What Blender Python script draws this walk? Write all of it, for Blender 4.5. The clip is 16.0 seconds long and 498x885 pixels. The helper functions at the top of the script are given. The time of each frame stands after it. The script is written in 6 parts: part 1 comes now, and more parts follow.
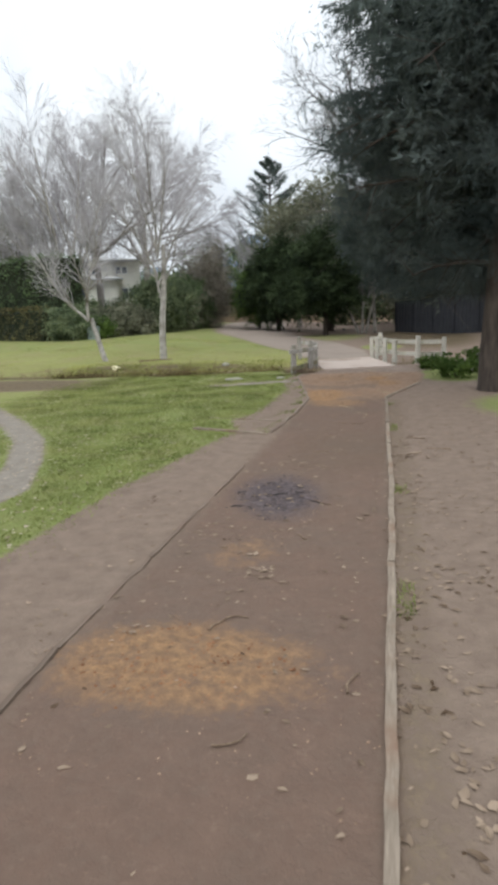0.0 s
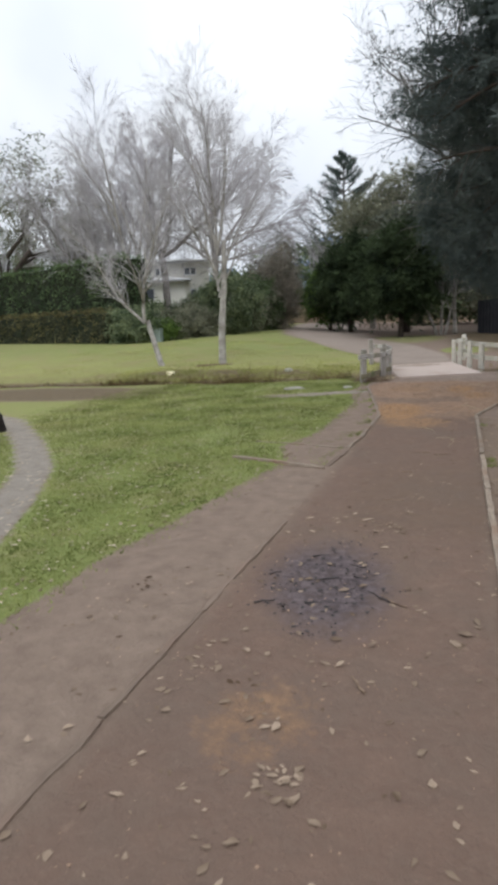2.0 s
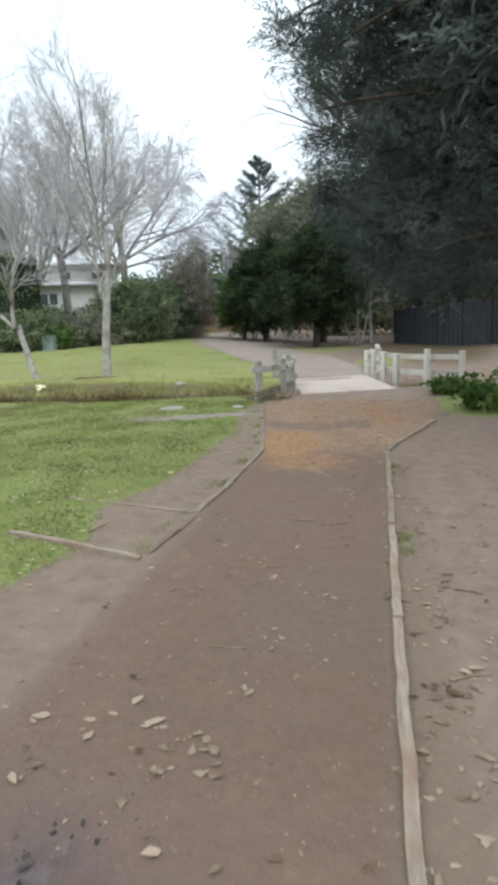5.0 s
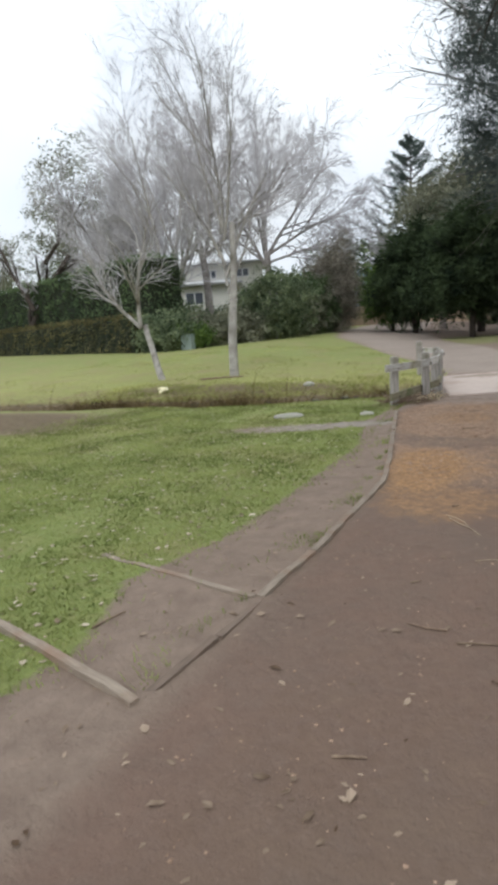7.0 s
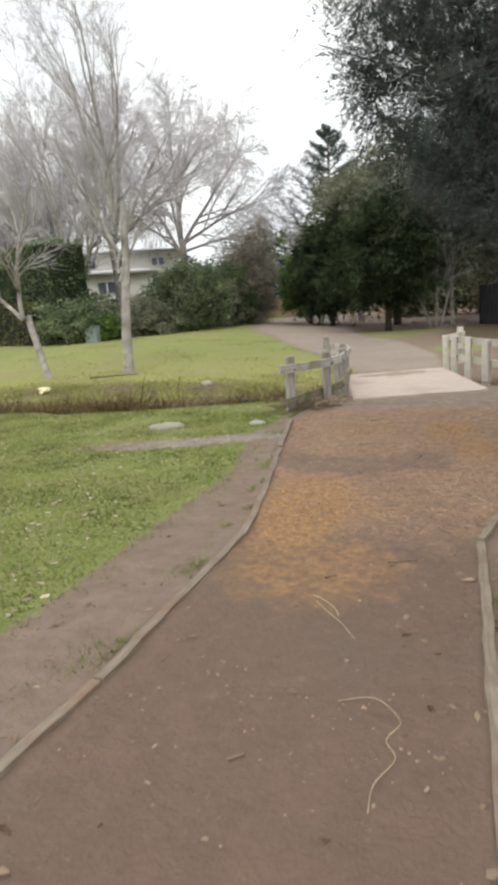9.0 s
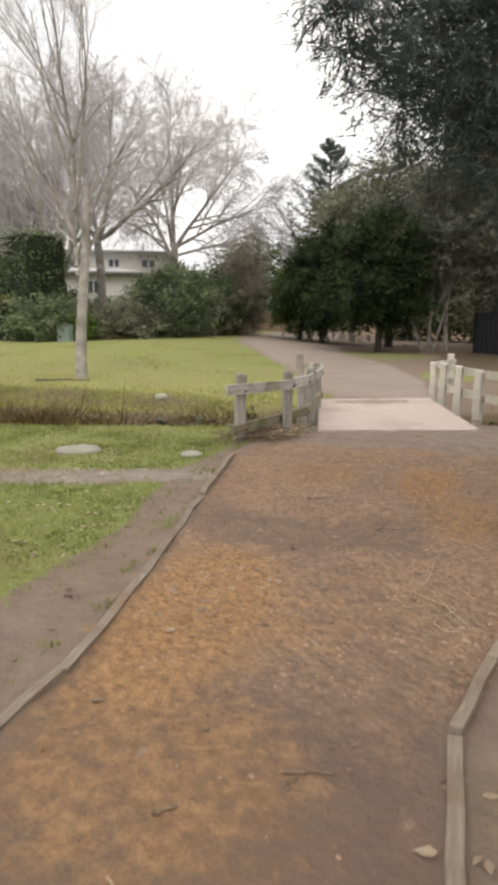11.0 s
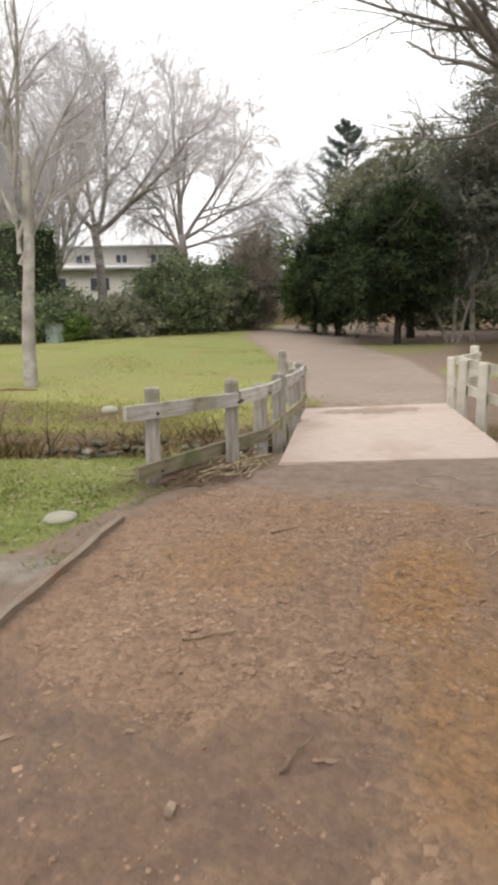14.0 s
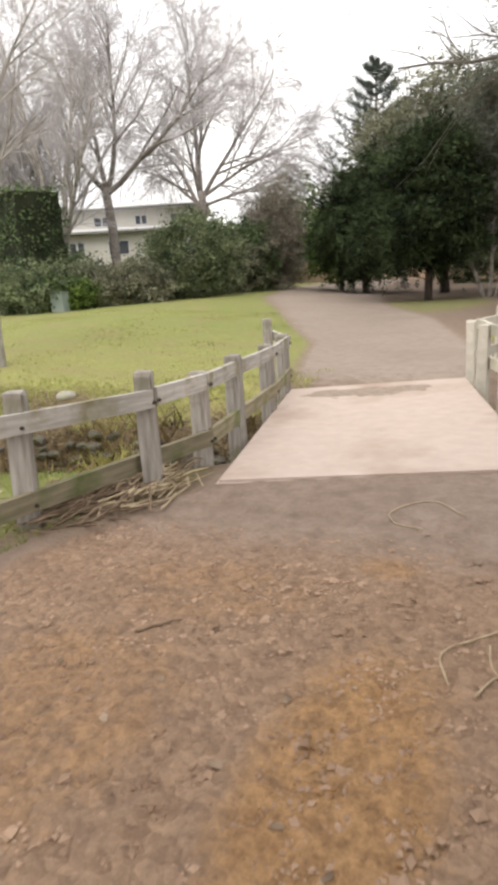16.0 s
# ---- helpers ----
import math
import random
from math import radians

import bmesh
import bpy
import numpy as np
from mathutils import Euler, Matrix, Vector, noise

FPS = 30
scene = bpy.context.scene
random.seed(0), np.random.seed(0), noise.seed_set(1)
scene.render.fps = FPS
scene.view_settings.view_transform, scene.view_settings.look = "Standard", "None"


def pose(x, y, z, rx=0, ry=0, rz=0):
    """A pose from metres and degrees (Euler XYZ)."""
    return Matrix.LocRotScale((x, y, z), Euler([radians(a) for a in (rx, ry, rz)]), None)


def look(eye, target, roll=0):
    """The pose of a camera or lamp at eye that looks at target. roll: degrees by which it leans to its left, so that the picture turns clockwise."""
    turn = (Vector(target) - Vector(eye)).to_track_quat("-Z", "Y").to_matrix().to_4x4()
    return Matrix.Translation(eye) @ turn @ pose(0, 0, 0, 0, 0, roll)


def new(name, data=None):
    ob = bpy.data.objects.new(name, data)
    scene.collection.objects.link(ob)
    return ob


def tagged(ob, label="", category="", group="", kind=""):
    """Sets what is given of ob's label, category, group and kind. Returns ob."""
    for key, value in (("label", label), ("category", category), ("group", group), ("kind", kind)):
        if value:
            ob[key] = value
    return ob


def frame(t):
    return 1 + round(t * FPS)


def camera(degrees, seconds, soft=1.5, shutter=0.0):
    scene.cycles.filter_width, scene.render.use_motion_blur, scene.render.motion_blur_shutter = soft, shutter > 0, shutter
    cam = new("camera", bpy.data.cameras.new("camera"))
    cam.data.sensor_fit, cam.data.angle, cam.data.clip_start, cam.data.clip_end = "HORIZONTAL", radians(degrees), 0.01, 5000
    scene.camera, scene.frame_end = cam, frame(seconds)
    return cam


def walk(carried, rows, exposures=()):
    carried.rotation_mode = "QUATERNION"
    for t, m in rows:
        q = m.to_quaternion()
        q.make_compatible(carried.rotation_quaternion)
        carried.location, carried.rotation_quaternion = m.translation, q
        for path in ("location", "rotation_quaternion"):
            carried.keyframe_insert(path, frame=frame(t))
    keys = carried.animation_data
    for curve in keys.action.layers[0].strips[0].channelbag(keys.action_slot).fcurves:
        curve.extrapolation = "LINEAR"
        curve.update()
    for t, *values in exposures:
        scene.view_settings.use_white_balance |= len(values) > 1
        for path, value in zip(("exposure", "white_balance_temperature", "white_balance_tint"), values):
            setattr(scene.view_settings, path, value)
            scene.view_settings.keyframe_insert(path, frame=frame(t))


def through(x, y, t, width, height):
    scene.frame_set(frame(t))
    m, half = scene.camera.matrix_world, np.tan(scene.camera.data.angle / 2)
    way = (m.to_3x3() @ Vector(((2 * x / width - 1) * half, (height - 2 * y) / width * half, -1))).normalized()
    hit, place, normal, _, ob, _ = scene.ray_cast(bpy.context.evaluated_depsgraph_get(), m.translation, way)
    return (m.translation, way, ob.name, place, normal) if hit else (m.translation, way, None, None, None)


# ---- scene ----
cam = camera(43.0, 16.0, 4.3, 0.25)
PATH = [
    (0, (-0.366, 0.015, 1.826), (-0.766, 1.932, 1.422), -2.3),
    (0.5, (-0.446, 0.586, 1.824), (-0.909, 2.474, 1.356), -4.8),
    (1, (-0.513, 1.11, 1.819), (-1.087, 2.982, 1.411), -4.1),
    (1.5, (-0.56, 1.645, 1.799), (-1.149, 3.511, 1.382), -3.7),
    (2, (-0.55, 2.112, 1.805), (-1.167, 3.974, 1.413), -2.7),
    (2.5, (-0.619, 2.64, 1.714), (-1.107, 4.525, 1.257), -1.1),
    (3, (-0.519, 3.104, 1.709), (-0.848, 5.024, 1.259), -2.7),
    (3.2, (-0.532, 3.308, 1.72), (-0.805, 5.24, 1.28), -0.6),
    (5.3, (-0.341, 5.568, 1.629), (-0.798, 7.486, 1.293), -2.9),
    (5.5, (-0.367, 5.805, 1.623), (-0.918, 7.713, 1.383), -2.9),
    (6, (-0.369, 6.267, 1.589), (-0.998, 8.145, 1.309), -3.3),
    (6.5, (-0.39, 6.739, 1.575), (-1.027, 8.592, 1.174), -2.3),
    (7, (-0.427, 7.283, 1.56), (-1.267, 9.062, 1.197), -4.3),
    (7.5, (-0.473, 7.677, 1.55), (-1.171, 9.498, 1.11), -5.9),
    (8, (-0.408, 8.187, 1.522), (-1.117, 10.007, 1.094), -6.3),
    (8.5, (-0.413, 8.576, 1.521), (-1.031, 10.437, 1.125), -2.9),
    (8.7, (-0.38, 8.757, 1.551), (-1.005, 10.613, 1.143), -3.9),
    (10.8, (-0.29, 10.759, 1.459), (-0.92, 12.622, 1.094), -0.9),
    (11, (-0.308, 10.934, 1.459), (-0.898, 12.809, 1.088), 0.5),
    (11.5, (-0.22, 11.407, 1.448), (-0.828, 13.28, 1.102), 0.3),
    (12, (-0.183, 11.894, 1.415), (-0.829, 13.744, 1.014), -1.6),
    (12.5, (-0.182, 12.337, 1.419), (-0.771, 14.195, 0.973), -2.0),
    (13, (-0.176, 12.822, 1.423), (-0.908, 14.635, 1.005), -2.7),
    (13.5, (-0.235, 13.288, 1.403), (-0.888, 15.116, 0.918), -2.7),
    (14, (-0.201, 13.733, 1.395), (-0.876, 15.576, 1.009), -1.3),
    (14.5, (-0.203, 14.174, 1.389), (-0.884, 16.003, 0.957), -0.9),
    (15, (-0.129, 14.638, 1.377), (-0.722, 16.486, 0.894), -1.8),
    (15.5, (-0.02, 15.083, 1.42), (-0.751, 16.875, 0.915), -2.0),
    (16, (0.005, 15.552, 1.41), (-0.779, 17.322, 0.909), -3.5),
]
walk(cam, [(t, look(eye, target, roll)) for t, eye, target, roll in PATH],
     [(0.0, -0.26, 6150, 7.0), (0.5, -0.22, 6100, 7.0), (1.0, -0.36, 6150, 8.0), (2.0, -0.38, 6100, 9.5), (2.5, -0.24, 6000, 7.5), (2.8, -0.14, 5950, 7.0), (3.0, 0.06, 5700, -1.0), (5.5, 0.0, 5900, 4.0), (7.0, -0.24, 6050, 7.0), (8.5, 0.0, 6400, 7.0), (11.0, -0.06, 6900, 11.0), (11.5, 0.14, 6900, 11.0), (12.5, 0.06, 6800, 10.5), (13.5, 0.04, 6800, 11.0), (15.0, 0.15, 6850, 12.0), (16.0, 0.22, 6900, 12.0)])


# ---------- world, sun ----------
world = bpy.data.worlds.new("overcast_sky")
scene.world = world
world.use_nodes = True
wn, wl = world.node_tree.nodes, world.node_tree.links
wn.clear()
sky = wn.new("ShaderNodeTexSky")
sky.sky_type, sky.sun_disc = "NISHITA", False
sky.sun_elevation, sky.sun_rotation = radians(48), radians(200)
sky.air_density, sky.dust_density, sky.ozone_density = 1.0, 6.0, 1.0
hs = wn.new("ShaderNodeHueSaturation")
hs.inputs["Saturation"].default_value = 0.22
wl.new(sky.outputs[0], hs.inputs["Color"])
# thin cloud cover over the sky's own light
wtc = wn.new("ShaderNodeTexCoord")
cn = wn.new("ShaderNodeTexNoise")
cn.inputs["Scale"].default_value, cn.inputs["Detail"].default_value = 2.2, 4.0
wl.new(wtc.outputs["Generated"], cn.inputs["Vector"])
cr = wn.new("ShaderNodeValToRGB")
cr.color_ramp.elements[0].position, cr.color_ramp.elements[0].color = 0.32, (10.2, 10.6, 11.4, 1)
cr.color_ramp.elements[1].position, cr.color_ramp.elements[1].color = 0.6, (13.4, 13.5, 13.6, 1)
wl.new(cn.outputs["Fac"], cr.inputs["Fac"])
cm = wn.new("ShaderNodeMix")
cm.data_type = "RGBA"
cm.inputs["Factor"].default_value = 0.75
wl.new(hs.outputs[0], cm.inputs["A"])
wl.new(cr.outputs[0], cm.inputs["B"])
# an overcast sky is brighter overhead than at the horizon
wsep = wn.new("ShaderNodeSeparateXYZ")
wl.new(wtc.outputs["Generated"], wsep.inputs[0])
wmap = wn.new("ShaderNodeMapRange")
wmap.inputs["From Min"].default_value, wmap.inputs["From Max"].default_value = 0.0, 0.9
wmap.inputs["To Min"].default_value, wmap.inputs["To Max"].default_value = 0.86, 1.28
wl.new(wsep.outputs["Z"], wmap.inputs["Value"])
wmul = wn.new("ShaderNodeVectorMath")
wmul.operation = "SCALE"
wl.new(cm.outputs["Result"], wmul.inputs[0])
wl.new(wmap.outputs["Result"], wmul.inputs["Scale"])
bg = wn.new("ShaderNodeBackground")
bg.inputs["Strength"].default_value = 0.13
wl.new(wmul.outputs[0], bg.inputs["Color"])
wo = wn.new("ShaderNodeOutputWorld")
wl.new(bg.outputs[0], wo.inputs["Surface"])

sun_data = bpy.data.lights.new("sun", "SUN")
sun_data.energy, sun_data.angle, sun_data.color = 0.9, radians(25), (1.0, 0.96, 0.9)
sun = new("sun", sun_data)
sun.matrix_world = look((0, 0, 60), (-14, 40, 0))


# ---------- materials ----------
def nodes_of(name, rough=0.85):
    m = bpy.data.materials.new(name)
    m.use_nodes = True
    b = m.node_tree.nodes["Principled BSDF"]
    b.inputs["Roughness"].default_value = rough
    b.inputs["Specular IOR Level"].default_value = 0.25
    return m, m.node_tree.nodes, m.node_tree.links, b


def noise_node(n, l, coord, scale, detail=4.0, rough=0.6):
    t = n.new("ShaderNodeTexNoise")
    t.inputs["Scale"].default_value, t.inputs["Detail"].default_value, t.inputs["Roughness"].default_value = scale, detail, rough
    l.new(coord, t.inputs["Vector"])
    return t.outputs["Fac"]


def ramp(n, l, fac, stops):
    r = n.new("ShaderNodeValToRGB")
    e = r.color_ramp.elements
    while len(e) < len(stops):
        e.new(0.5)
    for k, (p, c) in zip(e, stops):
        k.position, k.color = p, (*c, 1)
    l.new(fac, r.inputs["Fac"])
    return r.outputs["Color"]


def mix(n, l, fac, a, b, kind="MIX"):
    m = n.new("ShaderNodeMix")
    m.data_type, m.blend_type = "RGBA", kind
    for s, v in (("Factor", fac), ("A", a), ("B", b)):
        if isinstance(v, (int, float)):
            m.inputs[s].default_value = v
        elif isinstance(v, tuple):
            m.inputs[s].default_value = (*v, 1)
        else:
            l.new(v, m.inputs[s])
    return m.outputs["Result"]


def calc(n, l, op, a, b=0.0):
    m = n.new("ShaderNodeMath")
    m.operation = op
    m.use_clamp = op in ("MULTIPLY_ADD",)
    for i, v in enumerate((a, b)):
        if isinstance(v, (int, float)):
            m.inputs[i].default_value = v
        else:
            l.new(v, m.inputs[i])
    return m.outputs[0]


def stretch(n, l, v, lo, hi):
    m = n.new("ShaderNodeMapRange")
    m.inputs["From Min"].default_value, m.inputs["From Max"].default_value = lo, hi
    l.new(v, m.inputs["Value"])
    return m.outputs["Result"]


def bump(n, l, b, height, dist, strength=0.6):
    k = n.new("ShaderNodeBump")
    k.inputs["Strength"].default_value, k.inputs["Distance"].default_value = strength, dist
    l.new(height, k.inputs["Height"])
    l.new(k.outputs["Normal"], b.inputs["Normal"])


def rough_material(name, dark, light, scale, rough=0.85, spot=None, spot_scale=1.5, relief=0.01, streak=None):
    """A grainy surface: two tones, larger stains, fine relief; streak stretches the grain."""
    m, n, l, b = nodes_of(name, rough)
    tc = n.new("ShaderNodeTexCoord")
    co = tc.outputs["Object"]
    if streak:
        mp = n.new("ShaderNodeMapping")
        mp.inputs["Scale"].default_value = streak
        l.new(co, mp.inputs["Vector"])
        co = mp.outputs["Vector"]
    g = noise_node(n, l, co, scale, 6)
    col = ramp(n, l, g, [(0.3, dark), (0.7, light)])
    if spot:
        s = stretch(n, l, noise_node(n, l, tc.outputs["Object"], spot_scale, 5), 0.5, 0.68)
        col = mix(n, l, s, col, spot)
    oi = n.new("ShaderNodeObjectInfo")
    v = n.new("ShaderNodeHueSaturation")
    l.new(stretch_out(n, l, oi.outputs["Random"], 0.85, 1.15), v.inputs["Value"])
    l.new(col, v.inputs["Color"])
    l.new(v.outputs[0], b.inputs["Base Color"])
    bump(n, l, b, g, relief)
    return m


def stretch_out(n, l, v, lo, hi):
    m = n.new("ShaderNodeMapRange")
    m.inputs["To Min"].default_value, m.inputs["To Max"].default_value = lo, hi
    l.new(v, m.inputs["Value"])
    return m.outputs["Result"]


def leaf_material(name, dark, light, rough=0.6, through=0.25, patch=0.6):
    """Leaves: each one its own tone, with larger light and dull patches over the crown."""
    m, n, l, b = nodes_of(name, min(1.0, rough + 0.3))
    b.inputs["Specular IOR Level"].default_value = 0.1
    geo = n.new("ShaderNodeNewGeometry")
    tc = n.new("ShaderNodeTexCoord")
    big = noise_node(n, l, tc.outputs["Object"], patch, 3)
    f = calc(n, l, "ADD", calc(n, l, "MULTIPLY", geo.outputs["Random Per Island"], 0.24), calc(n, l, "MULTIPLY", stretch(n, l, big, 0.3, 0.7), 0.76))
    col = ramp(n, l, f, [(0.2, dark), (0.75, light)])
    l.new(col, b.inputs["Base Color"])
    tr = n.new("ShaderNodeBsdfTranslucent")
    l.new(col, tr.inputs["Color"])
    ms = n.new("ShaderNodeMixShader")
    ms.inputs["Fac"].default_value = through
    l.new(b.outputs[0], ms.inputs[1])
    l.new(tr.outputs[0], ms.inputs[2])
    l.new(ms.outputs[0], n["Material Output"].inputs["Surface"])
    return m


def ground_material():
    """Lawn, worn soil, red path earth, orange mulch, ash and trail, shared out by the masks of the ground's mesh."""
    m, n, l, b = nodes_of("ground_cover", 0.95)
    tc = n.new("ShaderNodeTexCoord")
    co = tc.outputs["Object"]
    za, zb = n.new("ShaderNodeVertexColor"), n.new("ShaderNodeVertexColor")
    za.layer_name, zb.layer_name = "zone_a", "zone_b"
    sa, sb = n.new("ShaderNodeSeparateColor"), n.new("ShaderNodeSeparateColor")
    l.new(za.outputs["Color"], sa.inputs[0])
    l.new(zb.outputs["Color"], sb.inputs[0])
    fine = noise_node(n, l, co, 38, 8, 0.7)
    mid = noise_node(n, l, co, 5.5, 6, 0.65)
    wide = noise_node(n, l, co, 0.8, 4)
    crumbs = noise_node(n, l, co, 16, 5, 0.75)
    wobble = calc(n, l, "MULTIPLY", calc(n, l, "SUBTRACT", calc(n, l, "ADD", calc(n, l, "MULTIPLY", mid, 0.6), calc(n, l, "MULTIPLY", crumbs, 0.4)), 0.5), 1.5)

    def mask(v, soft=0.18):
        return stretch(n, l, calc(n, l, "ADD", v, wobble), 0.5 - soft, 0.5 + soft)

    soil = mix(n, l, stretch(n, l, mid, 0.3, 0.7), (0.173, 0.126, 0.096), (0.246, 0.185, 0.142))
    soil = mix(n, l, calc(n, l, "MULTIPLY", stretch(n, l, fine, 0.55, 0.75), 0.5), soil, (0.273, 0.214, 0.168))
    path = mix(n, l, stretch(n, l, mid, 0.25, 0.75), (0.127, 0.082, 0.061), (0.187, 0.126, 0.094))
    path = mix(n, l, calc(n, l, "MULTIPLY", stretch(n, l, wide, 0.45, 0.7), 0.5), path, (0.141, 0.109, 0.085))
    path = mix(n, l, calc(n, l, "MULTIPLY", stretch(n, l, fine, 0.58, 0.72), 0.45), path, (0.273, 0.182, 0.132))
    orange = mix(n, l, stretch(n, l, crumbs, 0.35, 0.65), (0.2, 0.114, 0.057), (0.39, 0.23, 0.112))
    ash = mix(n, l, stretch(n, l, crumbs, 0.35, 0.65), (0.055, 0.043, 0.045), (0.15, 0.118, 0.118))
    trail = mix(n, l, stretch(n, l, mid, 0.3, 0.7), (0.2, 0.172, 0.142), (0.3, 0.265, 0.222))
    lawn = mix(n, l, stretch(n, l, crumbs, 0.3, 0.7), (0.14, 0.165, 0.046), (0.255, 0.28, 0.095))
    lawn = mix(n, l, calc(n, l, "MULTIPLY", stretch(n, l, mid, 0.5, 0.72), 0.55), lawn, (0.21, 0.185, 0.085))
    lawn = mix(n, l, calc(n, l, "MULTIPLY", stretch(n, l, fine, 0.5, 0.66), 0.5), lawn, (0.07, 0.085, 0.03))
    broad = noise_node(n, l, co, 0.35, 5, 0.7)
    lawn = mix(n, l, calc(n, l, "MULTIPLY", stretch(n, l, broad, 0.42, 0.62), 0.75), lawn, (0.165, 0.2, 0.055))
    lawn = mix(n, l, calc(n, l, "MULTIPLY", stretch(n, l, wide, 0.5, 0.66), 0.6), lawn, (0.25, 0.215, 0.1))
    dry = mix(n, l, stretch(n, l, crumbs, 0.3, 0.7), (0.25, 0.245, 0.08), (0.43, 0.4, 0.15))
    dry = mix(n, l, calc(n, l, "MULTIPLY", stretch(n, l, wide, 0.42, 0.62), 0.7), dry, (0.27, 0.205, 0.105))
    dry = mix(n, l, calc(n, l, "MULTIPLY", stretch(n, l, mid, 0.5, 0.66), 0.5), dry, (0.2, 0.165, 0.075))
    litter = mix(n, l, stretch(n, l, crumbs, 0.35, 0.65), (0.04, 0.029, 0.017), (0.2, 0.15, 0.085))
    col = mix(n, l, mask(sa.outputs[0]), soil, lawn)
    col = mix(n, l, calc(n, l, "MULTIPLY", mask(sb.outputs[1], 0.5), sa.outputs[0]), col, dry)
    col = mix(n, l, mask(sa.outputs[1], 0.3), col, path)
    col = mix(n, l, mask(sb.outputs[0], 0.3), col, litter)
    col = mix(n, l, mask(sb.outputs[2], 0.25), col, trail)
    zc = n.new("ShaderNodeVertexColor")
    zc.layer_name = "zone_c"
    sc = n.new("ShaderNodeSeparateColor")
    l.new(zc.outputs["Color"], sc.inputs[0])
    rubble = mix(n, l, stretch(n, l, crumbs, 0.32, 0.66), (0.187, 0.116, 0.076), (0.337, 0.221, 0.146))
    rubble = mix(n, l, stretch(n, l, fine, 0.56, 0.7), rubble, (0.391, 0.282, 0.200))
    vor = n.new("ShaderNodeTexVoronoi")
    vor.inputs["Scale"].default_value = 26
    l.new(co, vor.inputs["Vector"])
    cell = n.new("ShaderNodeSeparateColor")
    l.new(vor.outputs["Color"], cell.inputs[0])
    clod = mix(n, l, cell.outputs[0], (0.182, 0.118, 0.077), (0.364, 0.250, 0.168))
    rubble = mix(n, l, 0.45, rubble, clod)
    col = mix(n, l, mask(sc.outputs[1], 0.3), col, rubble)
    pale = mix(n, l, stretch(n, l, mid, 0.3, 0.7), (0.235, 0.188, 0.155), (0.32, 0.262, 0.218))
    pale = mix(n, l, calc(n, l, "MULTIPLY", stretch(n, l, broad, 0.4, 0.7), 0.6), pale, (0.21, 0.168, 0.138))
    col = mix(n, l, mask(sc.outputs[2], 0.35), col, pale)
    col = mix(n, l, mask(sa.outputs[2], 0.35), col, orange)
    col = mix(n, l, mask(sc.outputs[0], 0.35), col, ash)
    # a darker brown for part of the path, shared out by zone_c's alpha
    dark_earth = mix(n, l, stretch(n, l, mid, 0.3, 0.7), (0.108, 0.074, 0.05), (0.16, 0.111, 0.077))
    dark_earth = mix(n, l, calc(n, l, "MULTIPLY", stretch(n, l, fine, 0.6, 0.72), 0.4), dark_earth, (0.237, 0.182, 0.141))
    col = mix(n, l, mask(zc.outputs["Alpha"], 0.3), col, dark_earth)
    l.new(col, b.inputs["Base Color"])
    h = calc(n, l, "ADD", calc(n, l, "MULTIPLY", fine, 0.5), crumbs)
    h = calc(n, l, "SUBTRACT", h, calc(n, l, "MULTIPLY", calc(n, l, "MULTIPLY", vor.outputs["Distance"], 1.4), sc.outputs[1]))
    h = calc(n, l, "MULTIPLY", h, calc(n, l, "SUBTRACT", 1.0, calc(n, l, "MULTIPLY", sc.outputs[2], 0.97)))
    bump(n, l, b, h, 0.028, 0.8)
    return m


GROUND = ground_material()
TIMBER = rough_material("weathered_timber", (0.2, 0.175, 0.15), (0.42, 0.39, 0.36), 9, 0.9, (0.16, 0.15, 0.09), 3.0, 0.006, (3, 3, 0.35))
RAILWOOD = rough_material("grey_rail_timber", (0.32, 0.3, 0.27), (0.56, 0.53, 0.49), 9, 0.9, (0.2, 0.18, 0.1), 2.0, 0.006, (0.4, 4, 4))
MOSSRAIL = rough_material("mossy_rail_timber", (0.15, 0.13, 0.085), (0.3, 0.26, 0.18), 8, 0.9, (0.11, 0.13, 0.05), 2.5, 0.006, (0.4, 4, 4))
WHITERAIL = rough_material("limewashed_timber", (0.4, 0.375, 0.32), (0.57, 0.54, 0.47), 8, 0.9, (0.33, 0.32, 0.22), 2.0, 0.005)
SUNKWOOD = rough_material("soil_stained_timber", (0.12, 0.088, 0.067), (0.2, 0.15, 0.115), 11, 0.95, (0.18, 0.125, 0.095), 2.2, 0.006, (0.5, 5, 5))
CURBWOOD = rough_material("edging_timber", (0.165, 0.13, 0.098), (0.3, 0.245, 0.19), 11, 0.9, (0.2, 0.13, 0.09), 2.2, 0.006, (0.5, 5, 5))
CONCRETE = rough_material("pale_concrete", (0.41, 0.335, 0.288), (0.475, 0.392, 0.34), 6, 0.85, (0.345, 0.262, 0.212), 0.8, 0.0003)
IRON = rough_material("rusty_bolt", (0.03, 0.025, 0.022), (0.08, 0.06, 0.05), 40, 0.7)
PALEBARK = rough_material("pale_bark", (0.23, 0.213, 0.19), (0.529, 0.494, 0.448), 5, 0.9, (0.14, 0.125, 0.1), 2.5, 0.01)
GREYBARK = rough_material("grey_bark", (0.156, 0.137, 0.124), (0.338, 0.305, 0.28), 5, 0.9, None, 2, 0.01)
DARKBARK = rough_material("dark_bark", (0.03, 0.024, 0.02), (0.095, 0.075, 0.062), 7, 0.95, None, 2, 0.03, (1, 1, 0.3))
TWIG = rough_material("twig_bark", (0.33, 0.31, 0.315), (0.52, 0.495, 0.505), 3, 0.9)
DARKTWIG = rough_material("dark_twig_bark", (0.1, 0.09, 0.08), (0.22, 0.2, 0.185), 3, 0.9)
